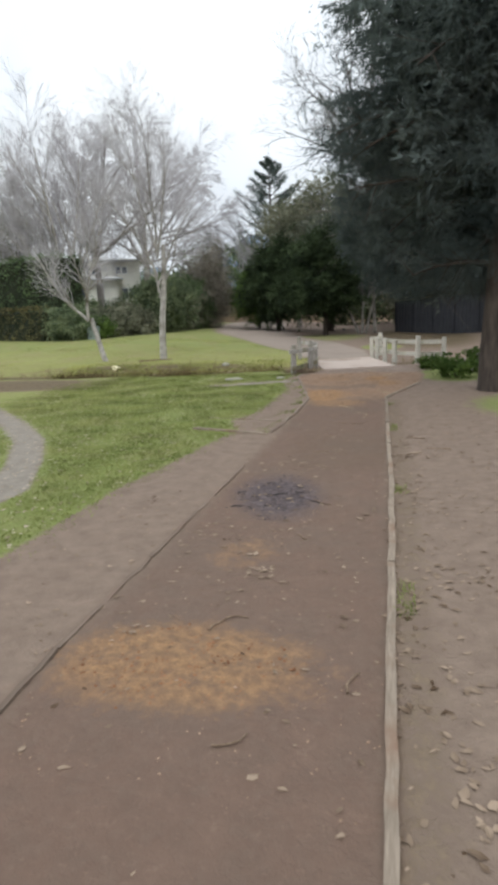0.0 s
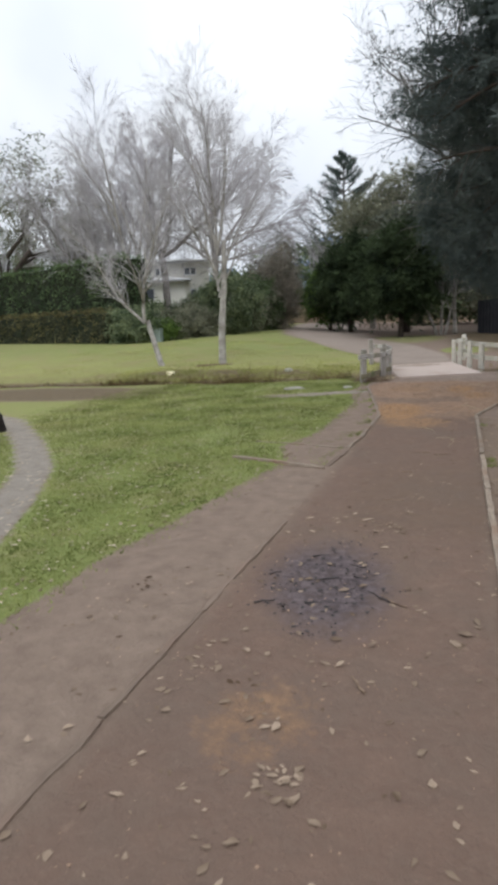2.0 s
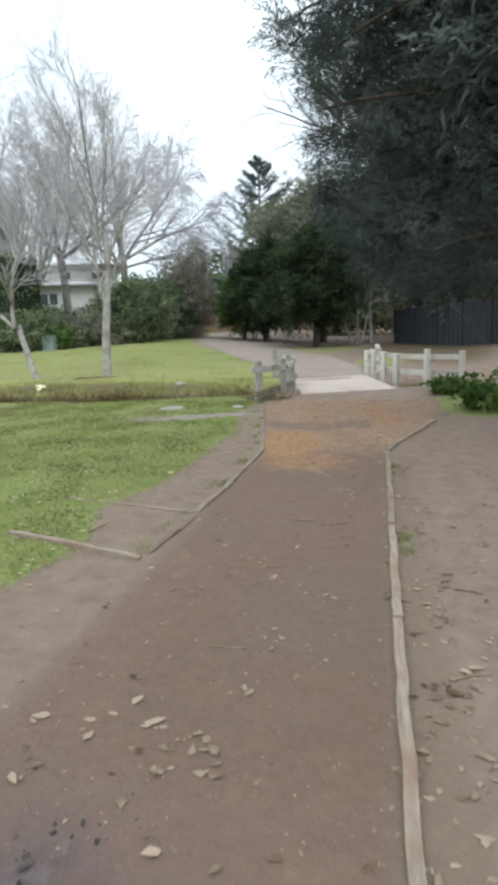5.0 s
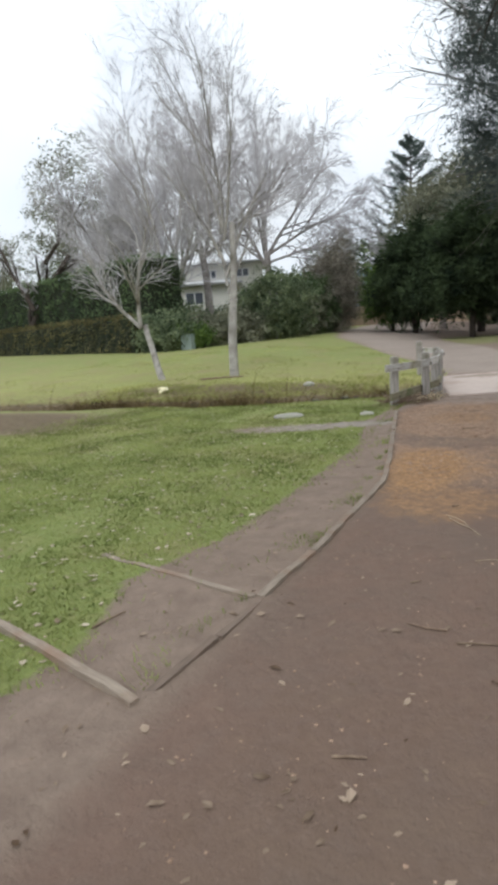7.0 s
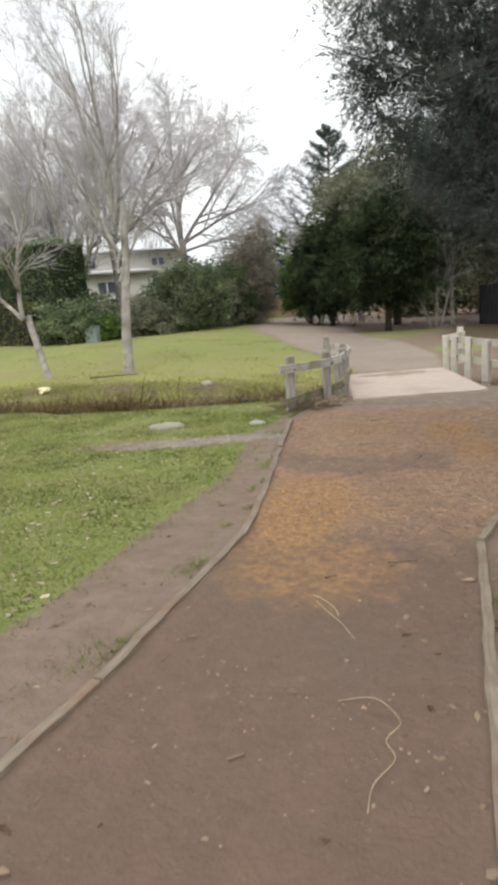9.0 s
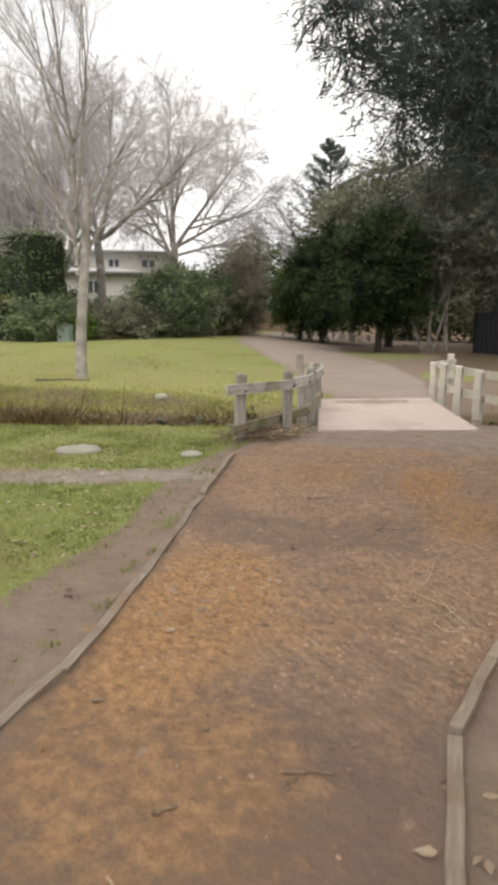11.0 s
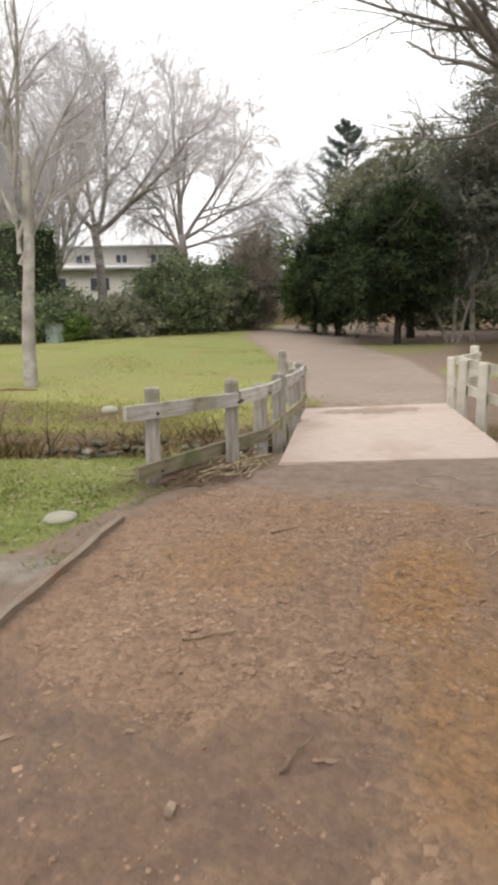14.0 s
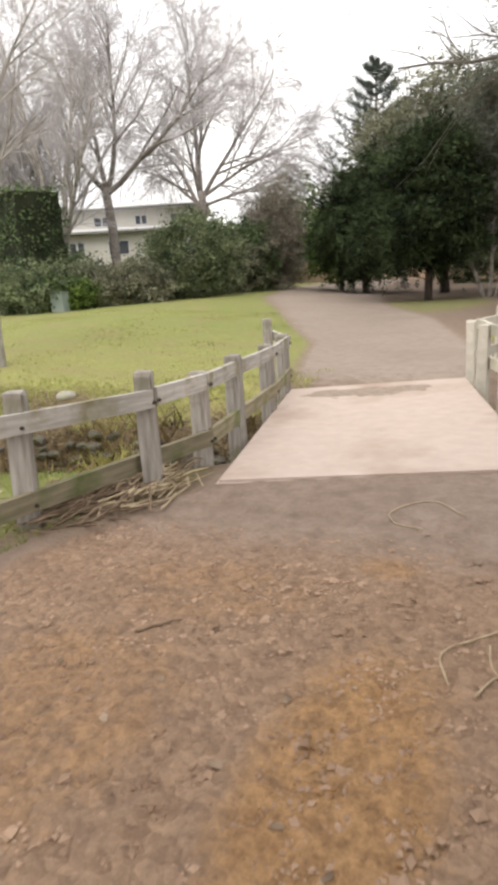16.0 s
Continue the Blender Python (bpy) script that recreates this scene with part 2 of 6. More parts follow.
STICK = rough_material("dry_stick", (0.12, 0.08, 0.055), (0.26, 0.19, 0.13), 20, 0.9)
STRAW = rough_material("pale_straw", (0.31, 0.24, 0.15), (0.5, 0.41, 0.28), 20, 0.9)
PALESTONE = rough_material("pale_field_stone", (0.24, 0.22, 0.19), (0.38, 0.36, 0.31), 12, 0.9, (0.27, 0.28, 0.19), 3)
YELLOWREED = leaf_material("yellow_reed_blade", (0.14, 0.13, 0.035), (0.44, 0.4, 0.14), 0.7, 0.25, 2.0)
STONE = rough_material("field_stone", (0.124, 0.108, 0.093), (0.26, 0.236, 0.205), 12, 0.9, (0.24, 0.24, 0.16), 3)
DARKSTONE = rough_material("dark_mossy_stone", (0.05, 0.045, 0.038), (0.14, 0.125, 0.105), 12, 0.95, (0.09, 0.1, 0.05), 3)
SCRAP = rough_material("pale_yellow_paper", (0.62, 0.55, 0.3), (0.75, 0.7, 0.48), 6, 0.8)
DRIFT = rough_material("trodden_soil", (0.25, 0.195, 0.155), (0.37, 0.3, 0.245), 16, 0.95, None, 2, 0.01)
CHAR = rough_material("charred_wood", (0.018, 0.016, 0.016), (0.075, 0.064, 0.062), 18, 0.9)
STUMP = rough_material("black_stump_bark", (0.008, 0.006, 0.005), (0.03, 0.022, 0.018), 12, 0.95)
SHEETFENCE = rough_material("dark_grey_fence_paint", (0.022, 0.023, 0.027), (0.04, 0.041, 0.047), 2, 0.7)
RENDER_WALL = rough_material("cream_wall_paint", (0.72, 0.7, 0.64), (0.8, 0.78, 0.72), 1.2, 0.9)
ROOFTILE = rough_material("grey_roof_tile", (0.5, 0.5, 0.5), (0.62, 0.62, 0.61), 3, 0.8)
FASCIA = rough_material("grey_fascia_paint", (0.24, 0.24, 0.24), (0.33, 0.33, 0.32), 3, 0.7)
TANWALL = rough_material("tan_wall", (0.42, 0.31, 0.22), (0.56, 0.43, 0.31), 2, 0.9)
BOXGREEN = rough_material("green_utility_paint", (0.19, 0.23, 0.21), (0.25, 0.3, 0.27), 2, 0.6)
# near-black, stands in for the shade deep inside the hedges
BACKCORE = rough_material("shade_dark_core", (0.009, 0.013, 0.007), (0.03, 0.036, 0.018), 2, 1.0)
DARKLEAF = leaf_material("dark_conifer_leaf", (0.008, 0.014, 0.008), (0.062, 0.086, 0.04), 0.6, 0.08, 0.9)
PINELEAF = leaf_material("pine_needle", (0.042, 0.056, 0.054), (0.145, 0.172, 0.162), 0.6, 0.28, 0.4)
HEDGELEAF = leaf_material("hedge_leaf", (0.036, 0.06, 0.029), (0.15, 0.205, 0.092), 0.55, 0.15)
BROWNHEDGE = leaf_material("brown_hedge_leaf", (0.07, 0.06, 0.028), (0.18, 0.16, 0.07), 0.7, 0.15)
SHRUBLEAF = leaf_material("shrub_leaf", (0.04, 0.062, 0.036), (0.235, 0.275, 0.15), 0.55, 0.2, 1.4)
BRIGHTLEAF = leaf_material("bright_shrub_leaf", (0.039, 0.0715, 0.0182), (0.124, 0.182, 0.0455), 0.55, 0.25)
GREYLEAF = leaf_material("grey_green_leaf", (0.08, 0.085, 0.055), (0.3, 0.3, 0.21), 0.65, 0.25, 0.9)
DULLLEAF = leaf_material("dull_green_leaf", (0.055, 0.062, 0.05), (0.21, 0.22, 0.175), 0.7, 0.2, 0.5)
RUSTLEAF = leaf_material("dry_rust_leaf", (0.1, 0.092, 0.07), (0.36, 0.32, 0.26), 0.8, 0.2, 1.4)
NORFOLKLEAF = leaf_material("araucaria_leaf", (0.034, 0.052, 0.045), (0.1, 0.13, 0.11), 0.6, 0.1)
BLADE = leaf_material("grass_blade", (0.12, 0.145, 0.04), (0.29, 0.32, 0.11), 0.6, 0.3, 1.2)
DRYLAWN = leaf_material("lawn_blade", (0.2, 0.225, 0.06), (0.42, 0.43, 0.15), 0.6, 0.3, 0.45)
DARKREED = leaf_material("withered_reed_blade", (0.035, 0.024, 0.012), (0.17, 0.125, 0.055), 0.8, 0.15, 2.5)
DRYBLADE = leaf_material("dry_reed_blade", (0.07, 0.05, 0.022), (0.32, 0.25, 0.1), 0.7, 0.25, 2.0)
FALLEN = leaf_material("fallen_leaf", (0.085, 0.055, 0.035), (0.34, 0.26, 0.19), 0.8, 0.05, 3.0)
PALEFALLEN = leaf_material("pale_fallen_leaf", (0.2, 0.15, 0.1), (0.55, 0.47, 0.36), 0.8, 0.05, 5.0)
PEBBLE = leaf_material("clay_crumb", (0.22, 0.143, 0.097), (0.38, 0.262, 0.185), 0.95, 0.0, 1.5)
ORANGECRUMB = leaf_material("orange_crumb", (0.16, 0.084, 0.04), (0.37, 0.212, 0.105), 0.95, 0.0, 1.5)
REDCRUMB = leaf_material("reddish_mulch_crumb", (0.15, 0.072, 0.038), (0.33, 0.172, 0.094), 0.95, 0.0, 1.5)
GLASS, gn, gl, gb = nodes_of("dark_window_glass", 0.08)
gb.inputs["Base Color"].default_value = (0.1, 0.11, 0.13, 1)
gb.inputs["Specular IOR Level"].default_value = 0.6
# blue base colour imitates the haze of distance over the woods
HILL = rough_material("haze_tinted_hill", (0.16, 0.2, 0.27), (0.21, 0.25, 0.32), 0.02, 1.0)
WHITEPAINT = rough_material("white_car_paint", (0.7, 0.7, 0.7), (0.8, 0.8, 0.8), 2, 0.4)


# ---------- building helpers ----------
def mesh_of(name, verts, faces, material, smooth=False):
    me = bpy.data.meshes.new(name)
    me.from_pydata([tuple(v) for v in verts], [], faces)
    me.materials.append(material)
    if smooth:
        me.polygons.foreach_set("use_smooth", [True] * len(me.polygons))
    me.update()
    return me


def thing(name, place=(0, 0, 0), label="", category="", group="", kind=""):
    ob = new(name)
    ob.location = place
    ob.empty_display_size = 0.1
    return tagged(ob, label, category, group, kind)


def part(name, me, parent, label="", m=None):
    ob = new(name, me)
    ob.parent = parent
    if m is not None:
        ob.matrix_basis = m
    return tagged(ob, label)


def solo(name, me, label, category, kind="", group="", m=None):
    ob = new(name, me)
    if m is not None:
        ob.matrix_basis = m
    return tagged(ob, label, category, group, kind)


def bm_mesh(name, bm, material, smooth=False):
    me = bpy.data.meshes.new(name)
    bm.to_mesh(me)
    bm.free()
    me.materials.append(material)
    if smooth:
        me.polygons.foreach_set("use_smooth", [True] * len(me.polygons))
    return me


def timber(name, length, wide, high, material, seed, round_end=0.0, bevel=0.012, warp=0.006):
    """A weathered length of sawn timber along x from 0, with worn edges; round_end rounds both ends."""
    rng = random.Random(seed)
    bm = bmesh.new()
    n = max(2, int(length / 0.18))
    rings = []
    for i in range(n + 1):
        u = i / n
        k = 1.0
        if round_end:
            k = max(0.35, min(1, math.sqrt(max(0, 1 - max(0, 1 - u * length / round_end) ** 2)), math.sqrt(max(0, 1 - max(0, 1 - (1 - u) * length / round_end) ** 2))))
        dy, dz = rng.uniform(-warp, warp), rng.uniform(-warp, warp)
        rings.append([bm.verts.new((u * length, sy * wide / 2 + dy, sz * high / 2 * k + dz)) for sy, sz in ((-1, -1), (1, -1), (1, 1), (-1, 1))])
    for a, b in zip(rings, rings[1:]):
        for i in range(4):
            bm.faces.new((a[i], a[(i + 1) % 4], b[(i + 1) % 4], b[i]))
    bm.faces.new(rings[0][::-1])
    bm.faces.new(rings[-1])
    edges = [e for e in bm.edges if len(e.link_faces) == 2 and e.calc_face_angle(0) > 0.7]
    bmesh.ops.bevel(bm, geom=edges, offset=bevel, segments=2, affect="EDGES")
    bmesh.ops.recalc_face_normals(bm, faces=bm.faces)
    return bm_mesh(name, bm, material)


def along(a, b, lift=0.0):
    """The pose of a timber that runs from a to b."""
    a, b = Vector(a), Vector(b)
    d = (b - a).normalized()
    side = Vector((0, 0, 1)).cross(d)
    side = side.normalized() if side.length > 1e-4 else Vector((0, 1, 0))
    up = d.cross(side)
    m = Matrix((d, side, up)).transposed().to_4x4()
    m.translation = a + Vector((0, 0, lift))
    return m


def tubes(lines, sides=5, capped=True):
    """Verts and faces of tapered tubes; lines is a list of [(point, radius), ...]."""
    vs, fs = [], []
    for line in lines:
        base = len(vs)
        ref = Vector((0.3, 0.9, 0.2))
        for i, (p, r) in enumerate(line):
            q = line[min(i + 1, len(line) - 1)][0] - line[max(i - 1, 0)][0]
            q = q.normalized() if q.length > 1e-6 else Vector((0, 0, 1))
            a = q.cross(ref)
            a = a.normalized() if a.length > 1e-3 else q.orthogonal().normalized()
            b = q.cross(a)
            for k in range(sides):
                c, s = math.cos(2 * math.pi * k / sides), math.sin(2 * math.pi * k / sides)
                vs.append(p + (a * c + b * s) * r)
        for i in range(len(line) - 1):
            for k in range(sides):
                o, k2 = base + i * sides, (k + 1) % sides
                fs.append((o + k, o + k2, o + sides + k2, o + sides + k))
        if capped:
            fs.append(tuple(base + (len(line) - 1) * sides + k for k in range(sides)))
    return vs, fs


def limb(rng, start, way, length, r0, r1, steps, wander, lift):
    """A wandering branch: its centre line with radii; lift bends it up (or down if negative)."""
    p, d = Vector(start), Vector(way).normalized()
    line = [(p.copy(), r0)]
    for i in range(1, steps + 1):
        d = (d + Vector((rng.gauss(0, wander), rng.gauss(0, wander), rng.gauss(0, wander) + lift))).normalized()
        p = p + d * (length / steps)
        line.append((p.copy(), r0 + (r1 - r0) * i / steps))
    return line


def at_line(line, u):
    x = u * (len(line) - 1)
    i = min(int(x), len(line) - 2)
    f = x - i
    return line[i][0].lerp(line[i + 1][0], f), line[i][1] * (1 - f) + line[i + 1][1] * f, (line[i + 1][0] - line[i][0]).normalized()


def side_way(rng, d, angle):
    """A way that leaves d at the given angle, to a random side."""
    o = d.orthogonal().normalized()
    o = Matrix.Rotation(rng.uniform(0, 2 * math.pi), 3, d) @ o
    return (d * math.cos(angle) + o * math.sin(angle)).normalized()


def branching(rng, stems, levels):
    """Grows branches on branches. levels: (count, length share, angle, wander, lift, first place along the parent). Returns the lines, level by level."""
    out = [stems]
    for count, share, angle, wander, lift, first in levels:
        grown = []
        for line in out[-1]:
            size = sum((b[0] - a[0]).length for a, b in zip(line, line[1:]))
            for i in range(count):
                u = first + (0.98 - first) * (i + rng.random()) / count
                p, r, d = at_line(line, u)
                w = side_way(rng, d, angle * rng.uniform(0.6, 1.3))
                ln = size * share * rng.uniform(0.6, 1.25) * (1.25 - 0.6 * u)
                grown.append(limb(rng, p, w, ln, r * 0.62, r * 0.2, 5 if size * share > 1.5 else 3 if size * share > 1.0 else 2 if size * share > 0.5 else 1, wander, lift))
        out.append(grown)
    return out


def bare_tree(name, base, stems, levels, bark, twig, label, seed, thin=0.0045, group="", clear=0):
    """A leafless tree; the first stems, as many as clear says, carry no twigs of their own."""
    rng = random.Random(seed)
    ob = thing(name, base, label, "tree", group)
    lines = [limb(rng, *s) for s in stems]
    grown = branching(rng, lines[clear:], levels)
    part("trunk", mesh_of("trunk", *tubes(lines, 10), bark, True), ob)
    for x in grown[1]:
        part("branch", mesh_of("branch", *tubes([x], 6), bark, True), ob)
    fine = [[(p, max(r, thin)) for p, r in x] for g in grown[2:] for x in g]
    tw = part("twig_growth", mesh_of("twig_growth", *tubes(fine, 3, False), twig), ob, "fine bare grey twigs")
    tagged(tw, kind="stuff")
    return ob


def leaves(rng, spots, count, size, spread, droop=0.0, shape=0.5, flat=0.3):
    """Verts and faces of count small leaves round each spot (a point and its reach)."""
    vs, fs = [], []
    for p, reach in spots:
        for _ in range(count):
            c = p + Vector((max(-2, min(2, rng.gauss(0, 1))), max(-2, min(2, rng.gauss(0, 1))), max(-2, min(2, rng.gauss(0, 1))) * (1 - flat))) * reach * spread
            d = Vector((rng.gauss(0, 1), rng.gauss(0, 1), rng.gauss(0, 0.7) - droop)).normalized()
            s = d.orthogonal().normalized()
            s = Matrix.Rotation(rng.uniform(0, 6.28), 3, d) @ s
            ln = size * rng.uniform(0.6, 1.4)
            w = ln * shape * 0.5
            k = len(vs)
            vs += [c - d * ln * 0.5, c + s * w, c + d * ln * 0.5, c - s * w]
            fs.append((k, k + 1, k + 2, k + 3))
    return vs, fs


def needles(seed, spots, count, length, wide, spread, droop=0.3):
    """Verts and faces of count fine needles round each spot: slivers that stand out from it in tufts."""
    r = np.random.default_rng(seed)
    c = np.repeat(np.array([tuple(p) for p, _ in spots]), count, 0)
    reach = np.repeat(np.array([q for _, q in spots]), count)[:, None]
    n = len(c)
    # a few shoots to each spot, the needles along them
    shoots = 6
    way = r.normal(0, 1, (len(spots), shoots, 3))
    way[:, :, 2] = way[:, :, 2] * 0.6 - droop * 0.5
    way /= np.linalg.norm(way, axis=2, keepdims=True)
    d0 = way[np.repeat(np.arange(len(spots)), count), r.integers(0, shoots, n)]
    root = c + d0 * reach * spread * 2.0 * r.random((n, 1)) + r.normal(0, 0.12, (n, 3)) * reach * spread
    d = d0 + r.normal(0, 0.45, (n, 3))
    d[:, 2] -= droop * 0.25
    d /= np.linalg.norm(d, axis=1, keepdims=True)
    side = np.cross(d, r.normal(0, 1, (n, 3)))
    side /= np.linalg.norm(side, axis=1, keepdims=True) + 1e-6
    ln, w = length * r.uniform(0.6, 1.4, (n, 1)), wide * r.uniform(0.7, 1.3, (n, 1)) / 2
    vs = np.stack([root - side * w, root + side * w, root + d * ln], 1).reshape(-1, 3)
    return vs.tolist(), np.arange(3 * n).reshape(-1, 3).tolist()


def clump_spots(rng, centre, radii, n, shell=0.55, reach=0.5, lumps=7):
    """Spots through an uneven crown: an ellipsoid pushed in and out by lumps, with most of them near its outside."""
    c = Vector(centre)
    seedv = Vector((rng.uniform(0, 50), rng.uniform(0, 50), rng.uniform(0, 50)))
    out = []
    while len(out) < n:
        d = Vector((rng.gauss(0, 1), rng.gauss(0, 1), rng.gauss(0, 1)))
        if d.length < 0.1:
            continue
        d.normalize()
        k = 1 + 0.46 * noise.noise(d * lumps * 0.35 + seedv) + 0.2 * noise.noise(d * lumps + seedv)
        r = k * (shell + (1 - shell) * rng.random() ** 0.6)
        out.append((c + Vector((d.x * radii[0], d.y * radii[1], d.z * radii[2])) * r, reach * rng.uniform(0.6, 1.3)))
    return out


def lump(rng, r, squash=0.6, sub=2, rough=0.25):
    bm = bmesh.new()
    bmesh.ops.create_icosphere(bm, subdivisions=sub, radius=r)
    s = Vector((rng.uniform(0, 9), rng.uniform(0, 9), rng.uniform(0, 9)))
    for vv in bm.verts:
        vv.co *= 1 + rough * noise.noise(vv.co / r + s)
        vv.co.z *= squash
    bm.verts.index_update()
    return bm


# ---------- the ground ----------
CURB_LEFT = [(-2.2, -1.0), (-2.15, 3.0), (-2.1, 4.4), (-2.04, 5.5), (-1.96, 7.3)]
CURB_LOW = [(-2.0, 9.36), (-1.92, 9.9), (-1.9, 10.38)]
CURB_MID = [(-1.9, 10.4), (-1.85, 11.2), (-1.79, 13.04)]
CURB_UP = [(-1.79, 13.05), (-1.95, 14.1), (-2.57, 17.5)]
CURB_RIGHT = [(-0.35, -1.0), (-0.32, 1.75), (-0.27, 4.4), (-0.225, 6.6), (-0.23, 8.5), (-0.22, 10.2), (-0.2, 13.1)]
LOG_RIGHT = [(-0.2, 13.12), (-0.05, 13.7), (0.58, 15.5)]
GRASS_EDGE = [(-3.7, -4), (-3.4, 3), (-3.28, 4.3), (-3.17, 6.1), (-2.95, 7.4), (-2.66, 9.05), (-2.57, 9.6), (-2.84, 10.4), (-2.6, 11.25), (-2.53, 12.65), (-2.5, 14.9), (-2.7, 15.8), (-2.85, 17.0), (-2.76, 17.9), (-3.0, 19.5)]
PATH_LEFT = [(-2.2, -6), (-2.15, 3), (-1.96, 7.3), (-1.87, 10.4), (-1.79, 13.05), (-1.95, 14.1), (-2.56, 17.5), (-2.25, 18.9), (-2.02, 19.4), (-2.72, 23.1), (-4.1, 28.6), (-8.1, 37.5), (-11.6, 44.8), (-16, 61), (-19, 85)]
PATH_RIGHT = [(-0.35, -6), (-0.22, 10), (-0.2, 13.1), (0.58, 15.5), (0.85, 17.6), (0.7, 19.5), (0.12, 20.8), (-0.64, 24.4), (-0.94, 28.1), (-2.5, 35), (-5.2, 42), (-8.5, 56), (-12, 85)]
TRAIL = [(-5.4, 1.0), (-4.5, 4.4), (-4.4, 6.1), (-4.9, 7.3), (-5.7, 8.8), (-6.9, 10.3), (-8.8, 12.3), (-13, 14.5)]
SPUR = [(-2.65, 16.5), (-3.5, 16.1), (-4.9, 15.8), (-7.4, 15.0)]
DITCH = [(-30, 20.3), (-14, 19.7), (-8.5, 20.05), (-6.5, 20.1), (-4.8, 20.4), (-3.5, 20.95), (-1.3, 21.9), (4, 24.1), (20, 28)]


def x_on(line, y):
    ys = [p[1] for p in line]
    return np.interp(y, ys, [p[0] for p in line])


def y_on(line, x):
    return np.interp(x, [p[0] for p in line], [p[1] for p in line])


def near_line(line, x, y):
    """The distance from each place to a line of corners."""
    best = np.full(np.shape(x), 1e9)
    for (ax, ay), (bx, by) in zip(line, line[1:]):
        dx, dy = bx - ax, by - ay
        u = np.clip(((x - ax) * dx + (y - ay) * dy) / (dx * dx + dy * dy), 0, 1)
        best = np.minimum(best, np.hypot(x - ax - u * dx, y - ay - u * dy))
    return best


def ease(v, lo, hi):
    u = np.clip((v - lo) / (hi - lo), 0, 1)
    return u * u * (3 - 2 * u)


def height(x, y):
    """The lie of the land."""
    x, y = np.asarray(x, float), np.asarray(y, float)
    z = 0.45 * ease(y, 22.5, 40) * ease(-x, 5, 15) + 0.12 * ease(y, 22, 24.5) * ease(-x, 4, 9)
    mid = y_on(DITCH, x)
    d = y - mid
    d = d + 0.12 * np.sin(x * 1.7) + 0.05 * np.sin(x * 4.3)
    # a steep near bank, a stone-lined far one and a gentle slope above it
    cut = ease(d, -1.62, -1.1) * (1 - 0.62 * ease(d, 0.5, 0.85)) * (1 - ease(d, 0.7, 2.9))
    z = z - 0.62 * cut
    inside = ease(x - x_on(PATH_LEFT, y), -0.02, 0.06) * ease(x_on(PATH_RIGHT, y) - x, -0.02, 0.06)
    z = z - 0.015 * inside * (y < 19)
    close = (1 - ease(y, 18, 21)) * (1 - ease(-x, 4, 6))
    z = z + close * (0.012 * np.sin(x * 2.3 + y * 0.7) * np.sin(y * 1.9) + 0.006 * np.sin(x * 9 + 3 * np.sin(y * 5)) * np.sin(y * 8.3))
    z = z + 0.5 * ease(x, 3, 9) * ease(y, 14, 30)
    return z


def smooth_spot(x, y):
    """Where the path is trodden bare and smooth: a band across it and a tongue towards its other edge."""
    wave = 0.12 * np.sin(x * 4.1 + 0.7) + 0.06 * np.sin(x * 9.7)
    band = ease(y + wave, 14.75, 14.95) * (1 - ease(y + wave, 15.5, 15.75)) * (1 - ease(x, -0.55, -0.25))
    tongue = 1 - ease(np.hypot((x + 0.78 + 0.35 * (y - 14.2)) / 0.36, (y - 14.2) / 0.85), 0.6, 1.15)
    return np.maximum(band, 0.45 * tongue)


